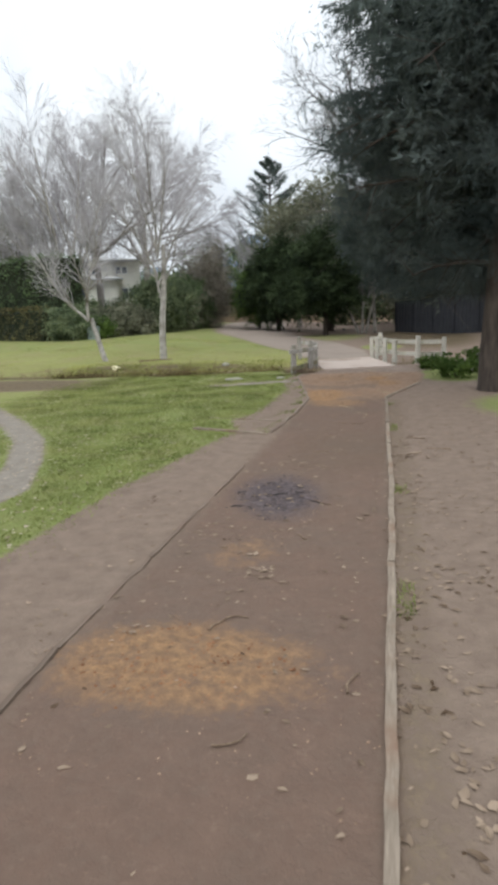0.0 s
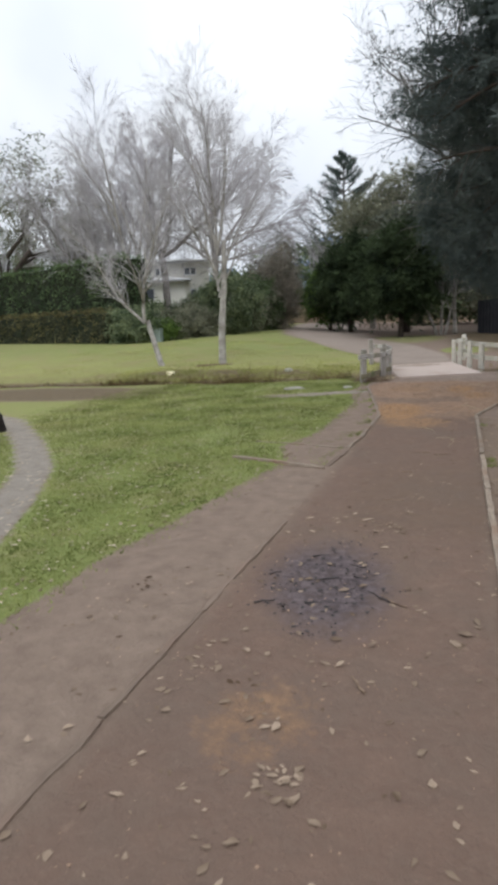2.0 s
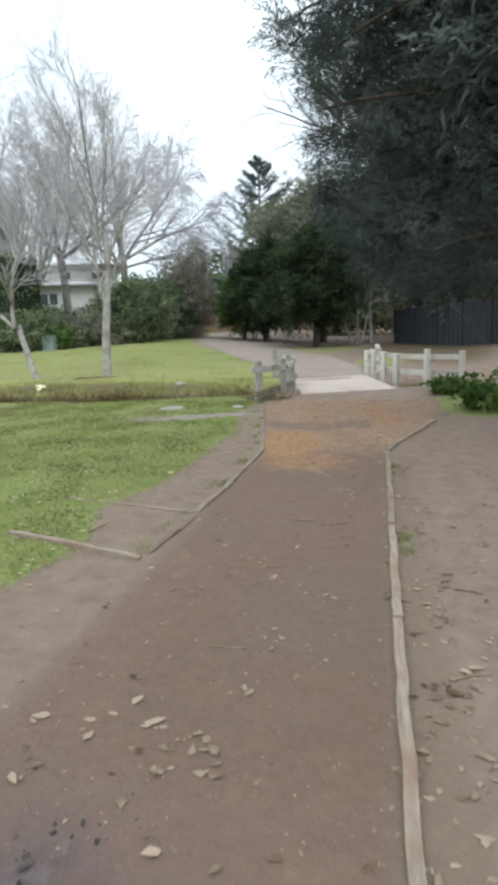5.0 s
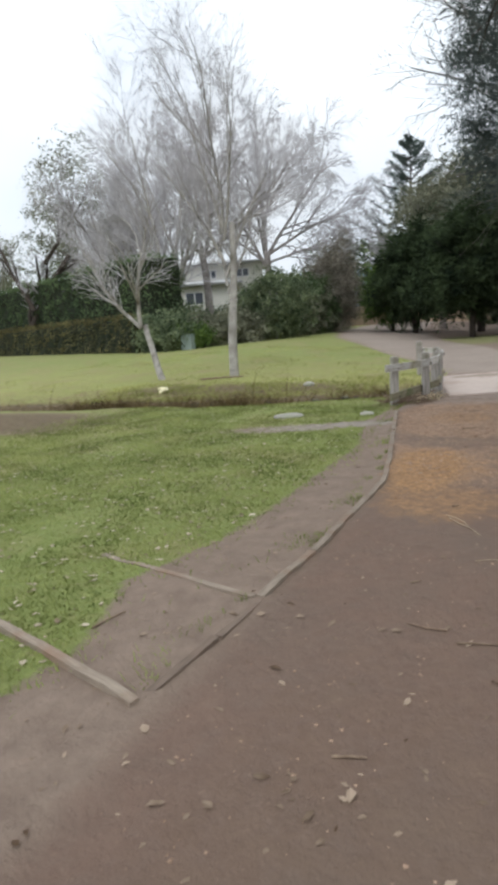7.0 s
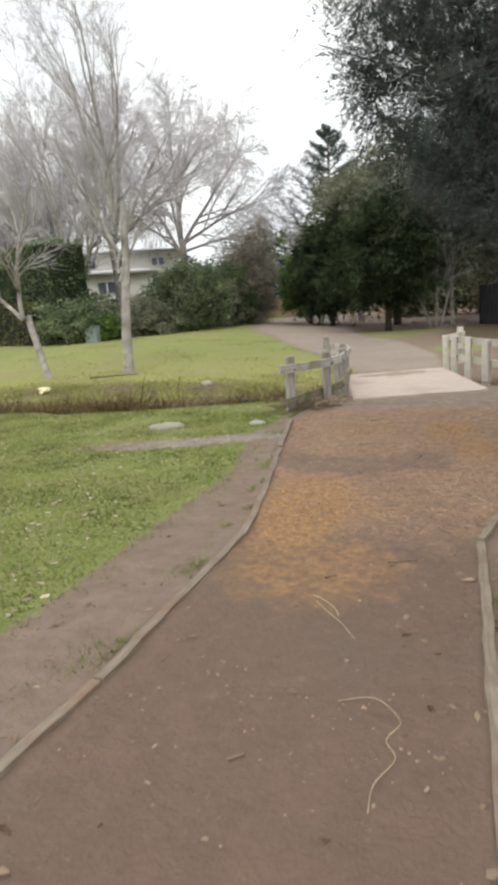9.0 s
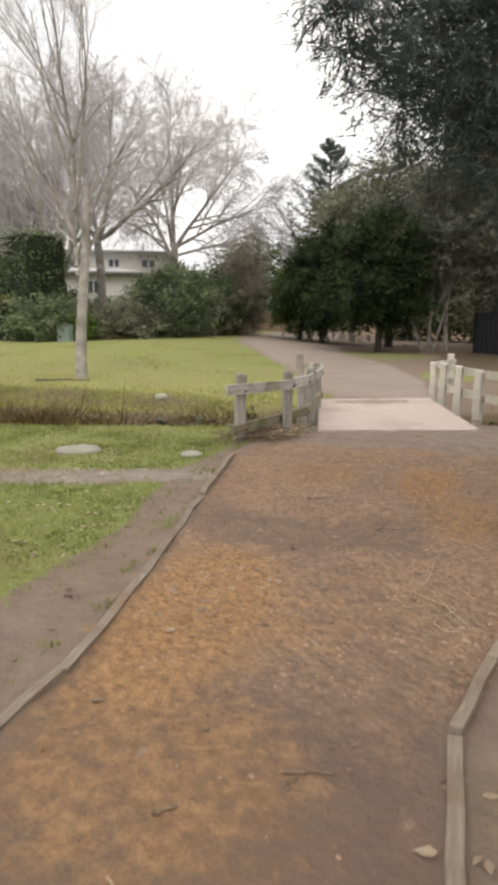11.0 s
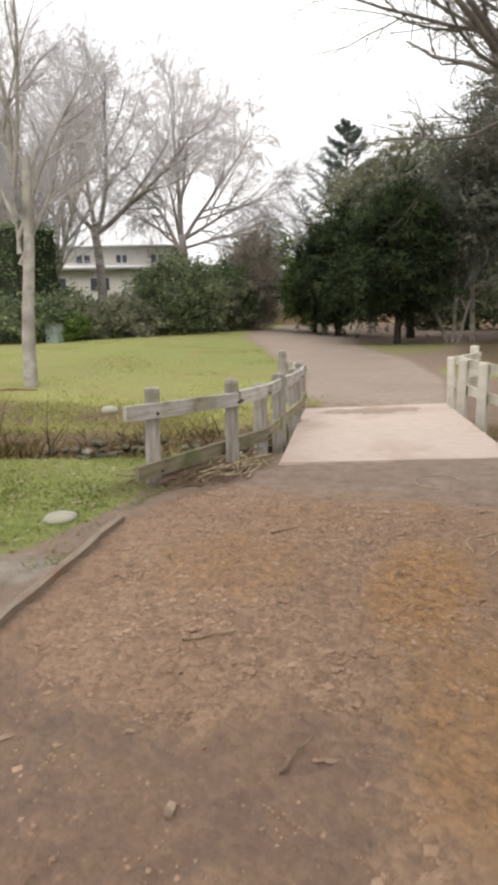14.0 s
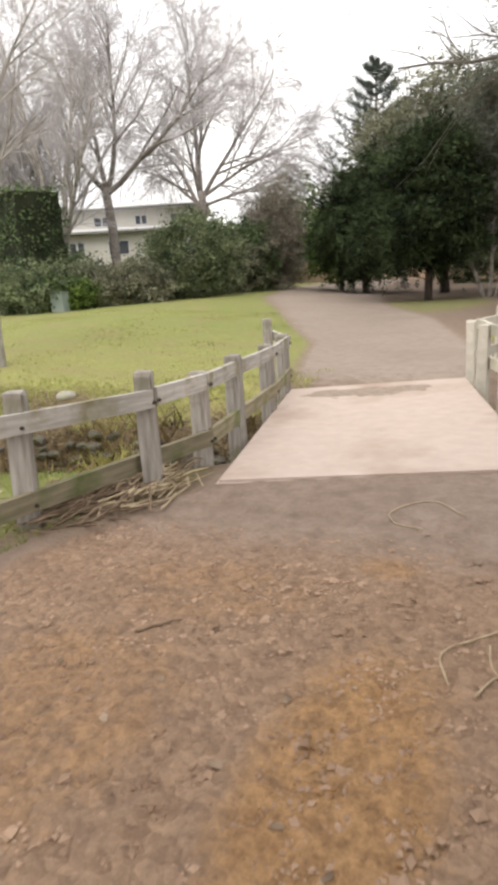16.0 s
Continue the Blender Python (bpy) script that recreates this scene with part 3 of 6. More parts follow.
def ground_sheet():
    def steps(lo, a, b, hi, fine, down, up):
        out, s, v = list(np.arange(a, b, fine)), fine, b
        while v < hi:
            out.append(v)
            s = min(s * up, 60)
            v += s
        s, v = fine, a - fine
        while v > lo:
            out.insert(0, v)
            s = min(s * down, 60)
            v -= s
        return np.array(out)

    xs, ys = steps(-900, -4.4, 1.3, 900, 0.06, 1.08, 1.12), steps(-400, 1.5, 20.0, 1500, 0.065, 1.12, 1.045)
    X, Y = np.meshgrid(xs, ys)
    Z = height(X, Y)
    rng = np.random.default_rng(4)
    Z += rng.normal(0, 0.0035, Z.shape) * (1 + 0.8 * ease(Y, 13, 14.5)) * (1 - ease(Y, 18, 20.5)) * (1 - ease(-X, 4, 5))
    nx, ny = len(xs), len(ys)
    coords = np.stack([X, Y, Z], -1).reshape(-1, 3)
    jj, ii = np.meshgrid(np.arange(ny - 1), np.arange(nx - 1), indexing="ij")
    a = (jj * nx + ii).reshape(-1)
    quads = np.stack([a, a + 1, a + nx + 1, a + nx], -1)
    # masks
    grass = ease(x_on(GRASS_EDGE, Y) - X, -0.12, 0.12)
    grass = np.where(Y > 19.3, ease(x_on(PATH_LEFT, Y) - X, -0.2, 0.5), grass)
    worn = (1 - ease(near_line(SPUR, X, Y), 0.12, 0.42)) * ease(X, -5.6, -3.6)
    grass *= 1 - worn * 0.95
    bank = (Y - y_on(DITCH, X))
    ditch = ease(bank, -1.6, -1.35) * (1 - ease(bank, 0.7, 1.5))
    slope = ease(bank, 0.6, 1.2) * (1 - ease(bank, 1.9, 3.6)) * (X < -2.6)
    shore = (1 - ease(np.hypot((X + 11) / 4.2, (Y - 16.5) / 1.7), 0.6, 1.15))
    grass *= (1 - ditch) * (1 - 0.85 * shore)
    right_grass = 0.55 * (1 - ease(np.hypot((X + 3.6) / 3.4, (Y - 42) / 7), 0.5, 1.15)) + (1 - ease(np.hypot((X + 0.2) / 1.1, (Y - 30.5) / 2.5), 0.6, 1.1)) + (1 - ease(np.hypot((X - 2.6) / 1.6, (Y - 12.0) / 2.0), 0.5, 1.2)) * 0.7 + (1 - ease(np.hypot((X - 1.6) / 1.2, (Y - 17.5) / 1.8), 0.5, 1.2))
    grass = np.clip(np.maximum(grass, right_grass * (X > x_on(PATH_RIGHT, Y))), 0, 1)
    inside = ease(X - x_on(PATH_LEFT, Y), -0.15, 0.15) * ease(x_on(PATH_RIGHT, Y) - X, -0.15, 0.15)
    path = inside * (0.75 - 0.3 * ease(Y, 23, 30))
    orange = np.zeros_like(X)
    for cx, cy, rx, ry, k in ((-1.45, 2.98, 0.95, 0.55, 0.6), (-1.38, 4.55, 0.35, 0.4, 0.3), (-1.55, 13.75, 0.6, 1.35, 0.85), (-1.2, 12.6, 0.7, 0.7, 0.55), (-0.42, 17.0, 0.36, 0.9, 0.9), (-0.12, 15.9, 0.4, 0.8, 0.65), (-0.55, 18.42, 0.2, 0.14, 0.6), (-1.5, 17.0, 0.6, 0.7, 0.45), (-1.3, 18.0, 0.6, 0.4, 0.35), (-0.9, 14.0, 0.6, 0.6, 0.5)):
        orange = np.maximum(orange, k * (1 - ease(np.hypot((X - cx) / rx, (Y - cy) / ry), 0.45, 1.15)))
    orange *= inside
    ash = 0.85 * (1 - ease(np.hypot((X + 1.36 + 0.12 * (Y - 6.1)) / 0.56, (Y - 6.15) / 0.92), 0.35, 1.2))
    bare = smooth_spot(X, Y)
    rubble = 0.76 * inside * ease(Y, 12.2, 14.0) * (1 - 0.5 * ease(Y, 18.2, 19.0)) * (1 - 0.5 * bare)
    orange *= 1 - bare
    # path is darker between y 6.6 and 11.8, and slightly on the smooth spot
    dark_earth = inside * np.maximum(0.16 * bare, 0.42 * ease(Y, 6.6, 7.6) * (1 - ease(Y, 8.5, 11.8)) * ease(X, -1.9, -1.3))
    litter = 0.95 * ditch + 0.34 * slope + 0.8 * (1 - ease(np.hypot((X - 2) / 3.6, (Y - 40) / 14), 0.6, 1.1)) * (X > -2.5) * (1 - np.clip(right_grass, 0, 1))
    litter += 0.6 * (1 - ease(near_line([(-2.9, 18.3), (-2.4, 19.2), (-2.4, 20.7)], X, Y), 0.15, 0.5))
    litter += 0.5 * (1 - ease(np.hypot((X + 8) / 5, (Y - 22.3) / 1.0), 0.3, 1.1)) + 0.75 * shore * (Y > 15)
    litter += 0.35 * (1 - ease(np.abs(X - x_on(CURB_RIGHT, Y) - 0.12), 0.05, 0.25)) * (Y < 13)
    dry = 0.5 * slope + ease(Y, 21.5, 23.5) * (0.46 - 0.3 * ease(Y, 24.5, 33)) + 0.3 * shore
    dry += 0.3 * ease(-X, 5, 8) * (Y < 17)
    trail = (1 - ease(near_line(TRAIL, X, Y), 0.14, 0.32)) * 0.95
    trail = np.maximum(trail, 0.7 * worn)
    masks = {
        "zone_a": (grass * (1 - trail), path, orange),
        "zone_b": (np.clip(litter, 0, 1), np.clip(dry, 0, 1), trail),
        "zone_c": (ash, rubble, inside * np.maximum(ease(Y, 22.5, 25), 0.52 * ease(Y, 17.9, 18.9) * (Y < 21)), dark_earth),
    }
    # the way itself is an object of its own, cut from the same sheet
    cx, cy = X[:-1, :-1] + np.diff(xs)[None, :] / 2, Y[:-1, :-1] + np.diff(ys)[:, None] / 2
    way = ((cx > x_on(PATH_LEFT, cy)) & (cx < x_on(PATH_RIGHT, cy)) & (cy > -6) & (cy < 70)).reshape(-1)
    for name, pick, label in (("ground", ~way, "park lawn with worn bare soil and leaf litter"), ("path", way, "reddish brown earth path with orange mulch patches")):
        q = quads[pick]
        used, inv = np.unique(q, return_inverse=True)
        me = bpy.data.meshes.new(name)
        me.vertices.add(len(used))
        me.vertices.foreach_set("co", coords[used].astype(np.float32).reshape(-1))
        me.loops.add(q.size)
        me.loops.foreach_set("vertex_index", inv.reshape(-1).astype(np.int32))
        me.polygons.add(len(q))
        me.polygons.foreach_set("loop_start", np.arange(0, q.size, 4, dtype=np.int32))
        me.polygons.foreach_set("use_smooth", np.ones(len(q), dtype=bool))
        me.update()
        for key, chans in masks.items():
            at = me.color_attributes.new(key, "FLOAT_COLOR", "POINT")
            rgba = np.ones((len(used), 4), np.float32)
            for c, v in enumerate(chans):
                rgba[:, c] = v.reshape(-1)[used]
            at.data.foreach_set("color", rgba.reshape(-1))
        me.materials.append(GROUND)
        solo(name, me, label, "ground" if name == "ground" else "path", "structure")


ground_sheet()


def hz(x, y):
    return float(height(x, y))


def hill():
    """A long ridge far behind the trees, with the haze of distance put into its colour."""
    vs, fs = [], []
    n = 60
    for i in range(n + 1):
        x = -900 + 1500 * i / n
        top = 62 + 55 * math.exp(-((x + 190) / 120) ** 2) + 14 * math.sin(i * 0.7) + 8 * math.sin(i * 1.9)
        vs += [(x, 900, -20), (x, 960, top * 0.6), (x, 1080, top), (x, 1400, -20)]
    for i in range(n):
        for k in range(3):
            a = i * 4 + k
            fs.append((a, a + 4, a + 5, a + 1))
    solo("backdrop", mesh_of("hill", vs, fs, HILL, True), "wooded hill beyond the park with haze painted in as blue", "hill", "structure")


hill()


# ---------- timber edging ----------
def edging(line, piece, label, seed, wide=0.07, high=0.11, sunk=0.05, wood=CURBWOOD):
    """Lengths of sawn timber laid end to end along a line of corners."""
    rng = random.Random(seed)
    ob = thing("timber_edging", (0, 0, 0), label, "path edging", "timber path edging")
    for (ax, ay), (bx, by) in zip(line, line[1:]):
        total = math.hypot(bx - ax, by - ay)
        n = max(1, round(total / piece))
        for i in range(n):
            u, v = i / n, (i + 1) / n
            a = Vector((ax + (bx - ax) * u, ay + (by - ay) * u, 0))
            b = Vector((ax + (bx - ax) * v, ay + (by - ay) * v, 0))
            a.z, b.z = hz(a.x, a.y) + high / 2 - sunk + rng.uniform(-0.012, 0.012), hz(b.x, b.y) + high / 2 - sunk + rng.uniform(-0.012, 0.012)
            me = timber("board", (b - a).length - 0.012, wide, high, wood, rng.random(), 0, 0.012, 0.007)
            part("board", me, ob, "", along(a, b))
    return ob


edging(CURB_RIGHT, 2.4, "weathered timber board edging the earth path", 1, 0.052, 0.12, 0.09)
edging(CURB_LEFT, 2.4, "sunken timber board edging buried in the path soil", 2, 0.035, 0.1, 0.096, SUNKWOOD)
edging(CURB_MID, 2.2, "weathered timber edging between path and bare soil", 3, 0.05, 0.1, 0.08)
edging(CURB_LOW, 2.0, "old timber edging almost buried in soil and grass", 8, 0.045, 0.1, 0.09, SUNKWOOD)
edging(CURB_UP, 2.3, "low timber edging leading towards the bridge fence", 4, 0.05, 0.12, 0.095)
edging(LOG_RIGHT, 2.6, "timber board edging that flares out from the path", 5, 0.045, 0.12, 0.085)
edging([(-3.3, 9.7), (-2.0, 9.28)], 1.5, "old timber cross board half sunk in the soil", 6, 0.05, 0.1, 0.08)
edging([(-3.3, 10.77), (-1.93, 10.38)], 1.5, "old timber cross board half sunk in the grass", 7, 0.045, 0.09, 0.076)


# ---------- the bridge ----------
def slab():
    outline = [(-1.98, 19.4), (-0.12, 20.08), (0.09, 20.2), (0.14, 20.42), (-0.65, 24.05), (-2.7, 23.05)]
    bm = bmesh.new()
    lo = [bm.verts.new((x, y, -0.24)) for x, y in outline]
    hi = [bm.verts.new((x, y, 0.022)) for x, y in outline]
    bm.faces.new(hi)
    bm.faces.new(lo[::-1])
    for i in range(len(outline)):
        j = (i + 1) % len(outline)
        bm.faces.new((lo[i], lo[j], hi[j], hi[i]))
    bmesh.ops.bevel(bm, geom=[e for e in bm.edges if all(v.co.z > 0 for v in e.verts)], offset=0.02, segments=2, affect="EDGES")
    solo("bridge_slab", bm_mesh("bridge_slab", bm, CONCRETE), "flat pale concrete slab bridging the ditch", "bridge")


slab()


def post_mesh(high, wide, material, seed):
    rng = random.Random(seed)
    bm = bmesh.new()
    w = wide / 2
    rings = []
    for z, k in ((-0.35, 1.0), (0.0, 1.02), (high * 0.45, 1.0), (high - 0.03, 0.98), (high - 0.008, 0.9), (high, 0.74)):
        dx, dy = rng.uniform(-0.004, 0.004), rng.uniform(-0.004, 0.004)
        rings.append([bm.verts.new((sx * w * k + dx, sy * w * k + dy, z + (rng.uniform(-0.006, 0.006) if z == high else 0))) for sx, sy in ((-1, -1), (1, -1), (1, 1), (-1, 1))])
    for a, b in zip(rings, rings[1:]):
        for i in range(4):
            bm.faces.new((a[i], a[(i + 1) % 4], b[(i + 1) % 4], b[i]))
    bm.faces.new(rings[0][::-1])
    bm.faces.new(rings[-1])
    edges = [e for e in bm.edges if len(e.link_faces) == 2 and abs(e.verts[0].co.z - e.verts[1].co.z) > 0.05]
    bmesh.ops.bevel(bm, geom=edges, offset=0.012, segments=2, affect="EDGES")
    return bm_mesh("post", bm, material)


def bolt_mesh():
    bm = bmesh.new()
    bmesh.ops.create_cone(bm, cap_ends=True, segments=8, radius1=0.014, radius2=0.011, depth=0.02)
    return bm_mesh("bolt", bm, IRON)


BOLT = bolt_mesh()


def rail_fence(posts, rails, post_mat, label, seed, high, wide):
    """Square posts with rails on their path side. posts: (x, y, turn, lean); rails: (from, to, height at both ends, overhang at both ends, wood)."""
    rng = random.Random(seed)
    ob = thing("rail_fence", (0, 0, 0), label, "fence", "bridge fences")
    for x, y, turn, lean in posts:
        me = post_mesh(high * rng.uniform(0.97, 1.04), wide, post_mat, rng.random())
        part("post", me, ob, "", pose(x, y, max(hz(x, y), -0.1), lean, rng.uniform(-2, 2), turn))
    for ia, ib, za, zb, oa, obb, wood, side in rails:
        a, b = Vector((*posts[ia][:2], za)), Vector((*posts[ib][:2], zb))
        d = (b - a).normalized()
        out = Vector((d.y, -d.x, 0)).normalized() * (wide / 2 + 0.022) * side
        p, q = a - d * oa + out, b + d * obb + out
        me = timber("rail", (q - p).length, 0.045, 0.125, wood, rng.random(), 0.0, 0.009, 0.0022)
        rail = part("rail", me, ob, "", along(p, q))
        for k in (a, b):
            u = (k - a).dot(d) + oa
            for dz in (-0.025,):
                part("bolt", BOLT, rail, "rusty bolt", Matrix.Translation((u, -0.03 * side, dz)) @ Matrix.Rotation(radians(90), 4, "X"))
    return ob


LEFT_POSTS = [(-2.79, 18.4, 28, 0), (-2.38, 19.22, 22, 2), (-2.33, 19.9, 8, 0), (-2.34, 20.6, -5, -1), (-2.5, 21.8, -9, 2), (-2.74, 22.9, -11, 0), (-3.25, 23.8, 30, 0)]
LEFT_RAILS = [
    (0, 1, 0.66, 0.66, 0.3, 0.0, RAILWOOD, 1), (1, 2, 0.67, 0.66, 0.0, 0.06, RAILWOOD, 1), (2, 4, 0.66, 0.65, 0.05, 0.1, RAILWOOD, 1), (4, 5, 0.65, 0.64, 0.0, 0.1, RAILWOOD, 1), (5, 6, 0.64, 0.62, 0.0, 0.2, RAILWOOD, 1),
    (0, 2, 0.17, 0.21, 0.26, 0.02, MOSSRAIL, 1), (2, 4, 0.22, 0.25, 0.02, 0.05, MOSSRAIL, 1), (4, 5, 0.25, 0.24, 0.0, 0.1, MOSSRAIL, 1),
]
rail_fence(LEFT_POSTS, LEFT_RAILS, TIMBER, "weathered grey timber post and rail fence beside the bridge", 11, 0.85, 0.125)
RIGHT_POSTS = [(-0.3, 25.2, 20, 0), (-0.6, 24.2, -14, 0), (-0.42, 23.4, -14, 1), (-0.15, 22.55, -16, 0), (0.17, 21.7, -30, 0), (0.86, 20.95, -60, 0), (1.65, 20.8, -80, 0)]
RIGHT_RAILS = [(i, i + 1, z, z, 0.05, 0.08, WHITERAIL, -1 if i == 0 else 1) for z in (0.68, 0.3) for i in range(6)]
RIGHT_RAILS = [(b, a, z, z2, o, o2, w, 1) for a, b, z, z2, o, o2, w, s in RIGHT_RAILS]
rail_fence(RIGHT_POSTS, RIGHT_RAILS, WHITERAIL, "pale limewashed timber post and rail fence beside the bridge", 12, 0.85, 0.12)


# ---------- trees by the creek ----------
def v(*a):
    return Vector(a)


bare_tree("bare_tree", (-8.8, 24.35, hz(-8.8, 24.35) - 0.1), [((0, 0, 0), (0.0, 0, 1), 4.5, 0.145, 0.085, 8, 0.025, 0.03)] + [((0.0, 0.0, z), (dx, dy, 1), ln, 0.052, 0.007, 10, 0.07, 0.05) for z, dx, dy, ln in ((4.3, 0.05, 0, 5.2), (4.2, -0.22, 0.1, 4.6), (4.0, 0.3, -0.1, 4.4), (3.3, -0.42, -0.15, 3.6), (3.0, 0.5, 0.15, 3.6), (2.7, -0.3, 0.35, 3.2), (2.5, 0.35, 0.4, 2.9))],
          [(9, 0.42, 0.6, 0.09, 0.03, 0.15), (7, 0.55, 0.55, 0.1, -0.01, 0.1), (5, 0.75, 0.45, 0.12, -0.06, 0.08), (2, 0.85, 0.4, 0.12, -0.1, 0.1)], PALEBARK, TWIG, "slender pale-barked bare tree with fine drooping twigs", 3, 0.0024, "", 1)
bare_tree("bare_tree", (-11.1, 24.0, hz(-11.1, 24.0) - 0.1), [((0, 0, 0), (-0.38, 0, 1), 1.9, 0.115, 0.085, 5, 0.03, 0.0), ((-0.62, 0, 1.72), (-0.95, 0, 0.75), 3.6, 0.06, 0.014, 7, 0.08, 0.03), ((-0.62, 0, 1.72), (-0.1, 0, 1), 3.9, 0.07, 0.014, 8, 0.08, 0.02)],
          [(12, 0.45, 0.65, 0.12, 0.03, 0.12), (7, 0.55, 0.55, 0.12, -0.01, 0.12), (5, 0.75, 0.45, 0.12, -0.04, 0.1)], PALEBARK, TWIG, "small leaning bare tree with a forked grey trunk", 8, 0.0034, "", 1)
# tall bare trees behind the shrubs
bare_tree("bare_tree", (-22.4, 43.3, 0.3), [((0, 0, 0), (0.05, 0, 1), 2.4, 0.42, 0.34, 4, 0.03, 0.0)] + [((0, 0, 2.0), (dx, dy, 1), ln, 0.19, 0.025, 10, 0.055, 0.03) for dx, dy, ln in ((-0.85, 0.1, 8.6), (-0.45, 0.3, 10.3), (-0.14, -0.1, 11.0), (0.15, 0.1, 10.6), (0.6, 0.0, 8.6))],
          [(10, 0.42, 0.5, 0.08, 0.04, 0.2), (8, 0.55, 0.5, 0.1, 0.02, 0.1), (5, 0.75, 0.45, 0.11, -0.01, 0.08), (3, 0.8, 0.4, 0.12, -0.03, 0.08)], PALEBARK, TWIG, "tall many-stemmed bare tree with pale bark", 21, 0.0072, "tall bare trees", 1)
bare_tree("bare_tree", (-21.3, 46.8, 0.3), [((0, 0, 0), (-0.02, 0, 1), 6.4, 0.3, 0.24, 6, 0.025, 0.0)] + [((-0.1, 0, 6.1), (dx, dy, dz), ln, 0.16, 0.025, 9, 0.1, 0.06) for dx, dy, dz, ln in ((-1, 0.1, 0.8, 7.5), (-0.35, 0.3, 1, 8.5), (0.35, 0.1, 1, 8.5), (1.25, -0.1, 0.45, 8.5))],
          [(10, 0.48, 0.6, 0.1, 0.04, 0.22), (8, 0.55, 0.55, 0.11, 0.0, 0.1), (5, 0.75, 0.45, 0.12, -0.03, 0.08), (3, 0.8, 0.4, 0.12, -0.05, 0.08)], GREYBARK, TWIG, "bare dark tree forking high over the shrubs", 22, 0.0078, "tall bare trees", 1)
bare_tree("bare_tree", (-22.4, 60.0, 0.3), [((0, 0, 0), (0.0, 0, 1), 7.5, 0.36, 0.27, 6, 0.02, 0.0), ((0, 0, 7.2), (0.05, 0, 1), 10.0, 0.24, 0.03, 10, 0.04, 0.02), ((0, 0, 6.2), (-0.55, 0.1, 1), 9.5, 0.17, 0.03, 10, 0.06, 0.0), ((0, 0, 6.8), (0.6, 0.2, 1), 10.0, 0.17, 0.03, 10, 0.05, -0.01), ((0, 0, 7.0), (0.1, -0.5, 1), 8.5, 0.14, 0.03, 9, 0.06, 0.0), ((0, 0, 7.0), (1.3, 0.1, 0.75), 9.5, 0.14, 0.02, 10, 0.05, -0.035), ((0, 0, 6.4), (1.5, -0.2, 0.4), 8.5, 0.12, 0.02, 10, 0.05, -0.02), ((0, 0, 6.6), (-1.2, 0.2, 0.6), 7.5, 0.12, 0.02, 9, 0.06, -0.01)],
          [(10, 0.48, 0.65, 0.08, -0.01, 0.16), (7, 0.55, 0.6, 0.1, -0.05, 0.1), (5, 0.75, 0.5, 0.12, -0.12, 0.08), (3, 0.8, 0.45, 0.12, -0.16, 0.08)], GREYBARK, TWIG, "tall bare tree with wide drooping branches", 23, 0.009, "tall bare trees", 1)
bare_tree("bare_tree", (-27.0, 45.5, 0.3), [((0, 0, 0), (-0.1, 0, 1), 3, 0.35, 0.3, 4, 0.04, 0.0)] + [((-0.2, 0, 2.8), (dx, 0.1, 1), ln, 0.17, 0.03, 8, 0.07, 0.03) for dx, ln in ((-0.7, 7.6), (-0.25, 8.6), (0.15, 9.0), (0.5, 7.8))],
          [(9, 0.42, 0.5, 0.09, 0.04, 0.22), (7, 0.55, 0.5, 0.11, 0.02, 0.12), (5, 0.75, 0.45, 0.12, -0.02, 0.1), (2, 0.8, 0.4, 0.12, -0.05, 0.1)], GREYBARK, TWIG, "tall bare tree standing behind the clipped hedge", 24, 0.008, "tall bare trees", 1)
bare_tree("bare_tree", (-38.0, 46.0, 0.3), [((0, 0, 0), (0.5, 0, 1), 9, 0.34, 0.2, 8, 0.06, -0.02), ((1.8, 0, 3.6), (-0.5, 0, 1), 8, 0.2, 0.04, 8, 0.08, 0.02), ((3.4, 0, 7), (0.9, 0, 1), 6, 0.16, 0.03, 8, 0.08, 0.02)],
          [(8, 0.4, 0.6, 0.12, 0.03, 0.25), (7, 0.45, 0.6, 0.13, 0.0, 0.15), (7, 0.5, 0.6, 0.16, -0.02, 0.1)], DARKBARK, TWIG, "leaning dark bare tree far behind the hedge", 25, 0.012, "tall bare trees")


def leafy_tree(name, base, trunk_high, trunk_r, crown, n_spots, per, size, leaf, bark, label, seed, reach=0.6, shell=0.5, shape=0.45, limbs=9, group="", droop=0.2, fine=False):
    """A trunk with limbs into an uneven crown of many small leaves, or of fine sprays. crown: list of (centre, radii) from the base."""
    rng = random.Random(seed)
    ob = thing(name, base, label, "tree" if trunk_high > 0.6 else "shrub", group)
    stem = limb(rng, (0, 0, -0.2), (0, 0, 1), trunk_high + 0.2, trunk_r, trunk_r * 0.6, 8, 0.03, 0.02)
    lines = [stem]
    for c, r in crown:
        for i in range(limbs):
            p, rad, d = at_line(stem, rng.uniform(0.35, 0.98))
            goal = Vector(c) + Vector((rng.uniform(-0.7, 0.7) * r[0], rng.uniform(-0.7, 0.7) * r[1], rng.uniform(-0.5, 0.7) * r[2]))
            w = goal - p
            lines.append(limb(rng, p, w, w.length, max(0.03, rad * 0.4), 0.012, 6, 0.08, 0.02))
    part("trunk", mesh_of("trunk", *tubes(lines, 6), bark, True), ob)
    vol = sum(r[0] * r[1] + r[1] * r[2] + r[0] * r[2] for c, r in crown)
    spots = []
    for c, r in crown:
        k = max(6, int(n_spots * (r[0] * r[1] + r[1] * r[2] + r[0] * r[2]) / vol))
        spots += clump_spots(rng, c, r, k, shell, reach)
    growth = needles(seed, spots, per, size, size * shape, 0.75, droop) if fine else leaves(rng, spots, per, size, 0.5, droop, shape)
    part("crown", mesh_of("crown", *growth, leaf), ob)
    return ob


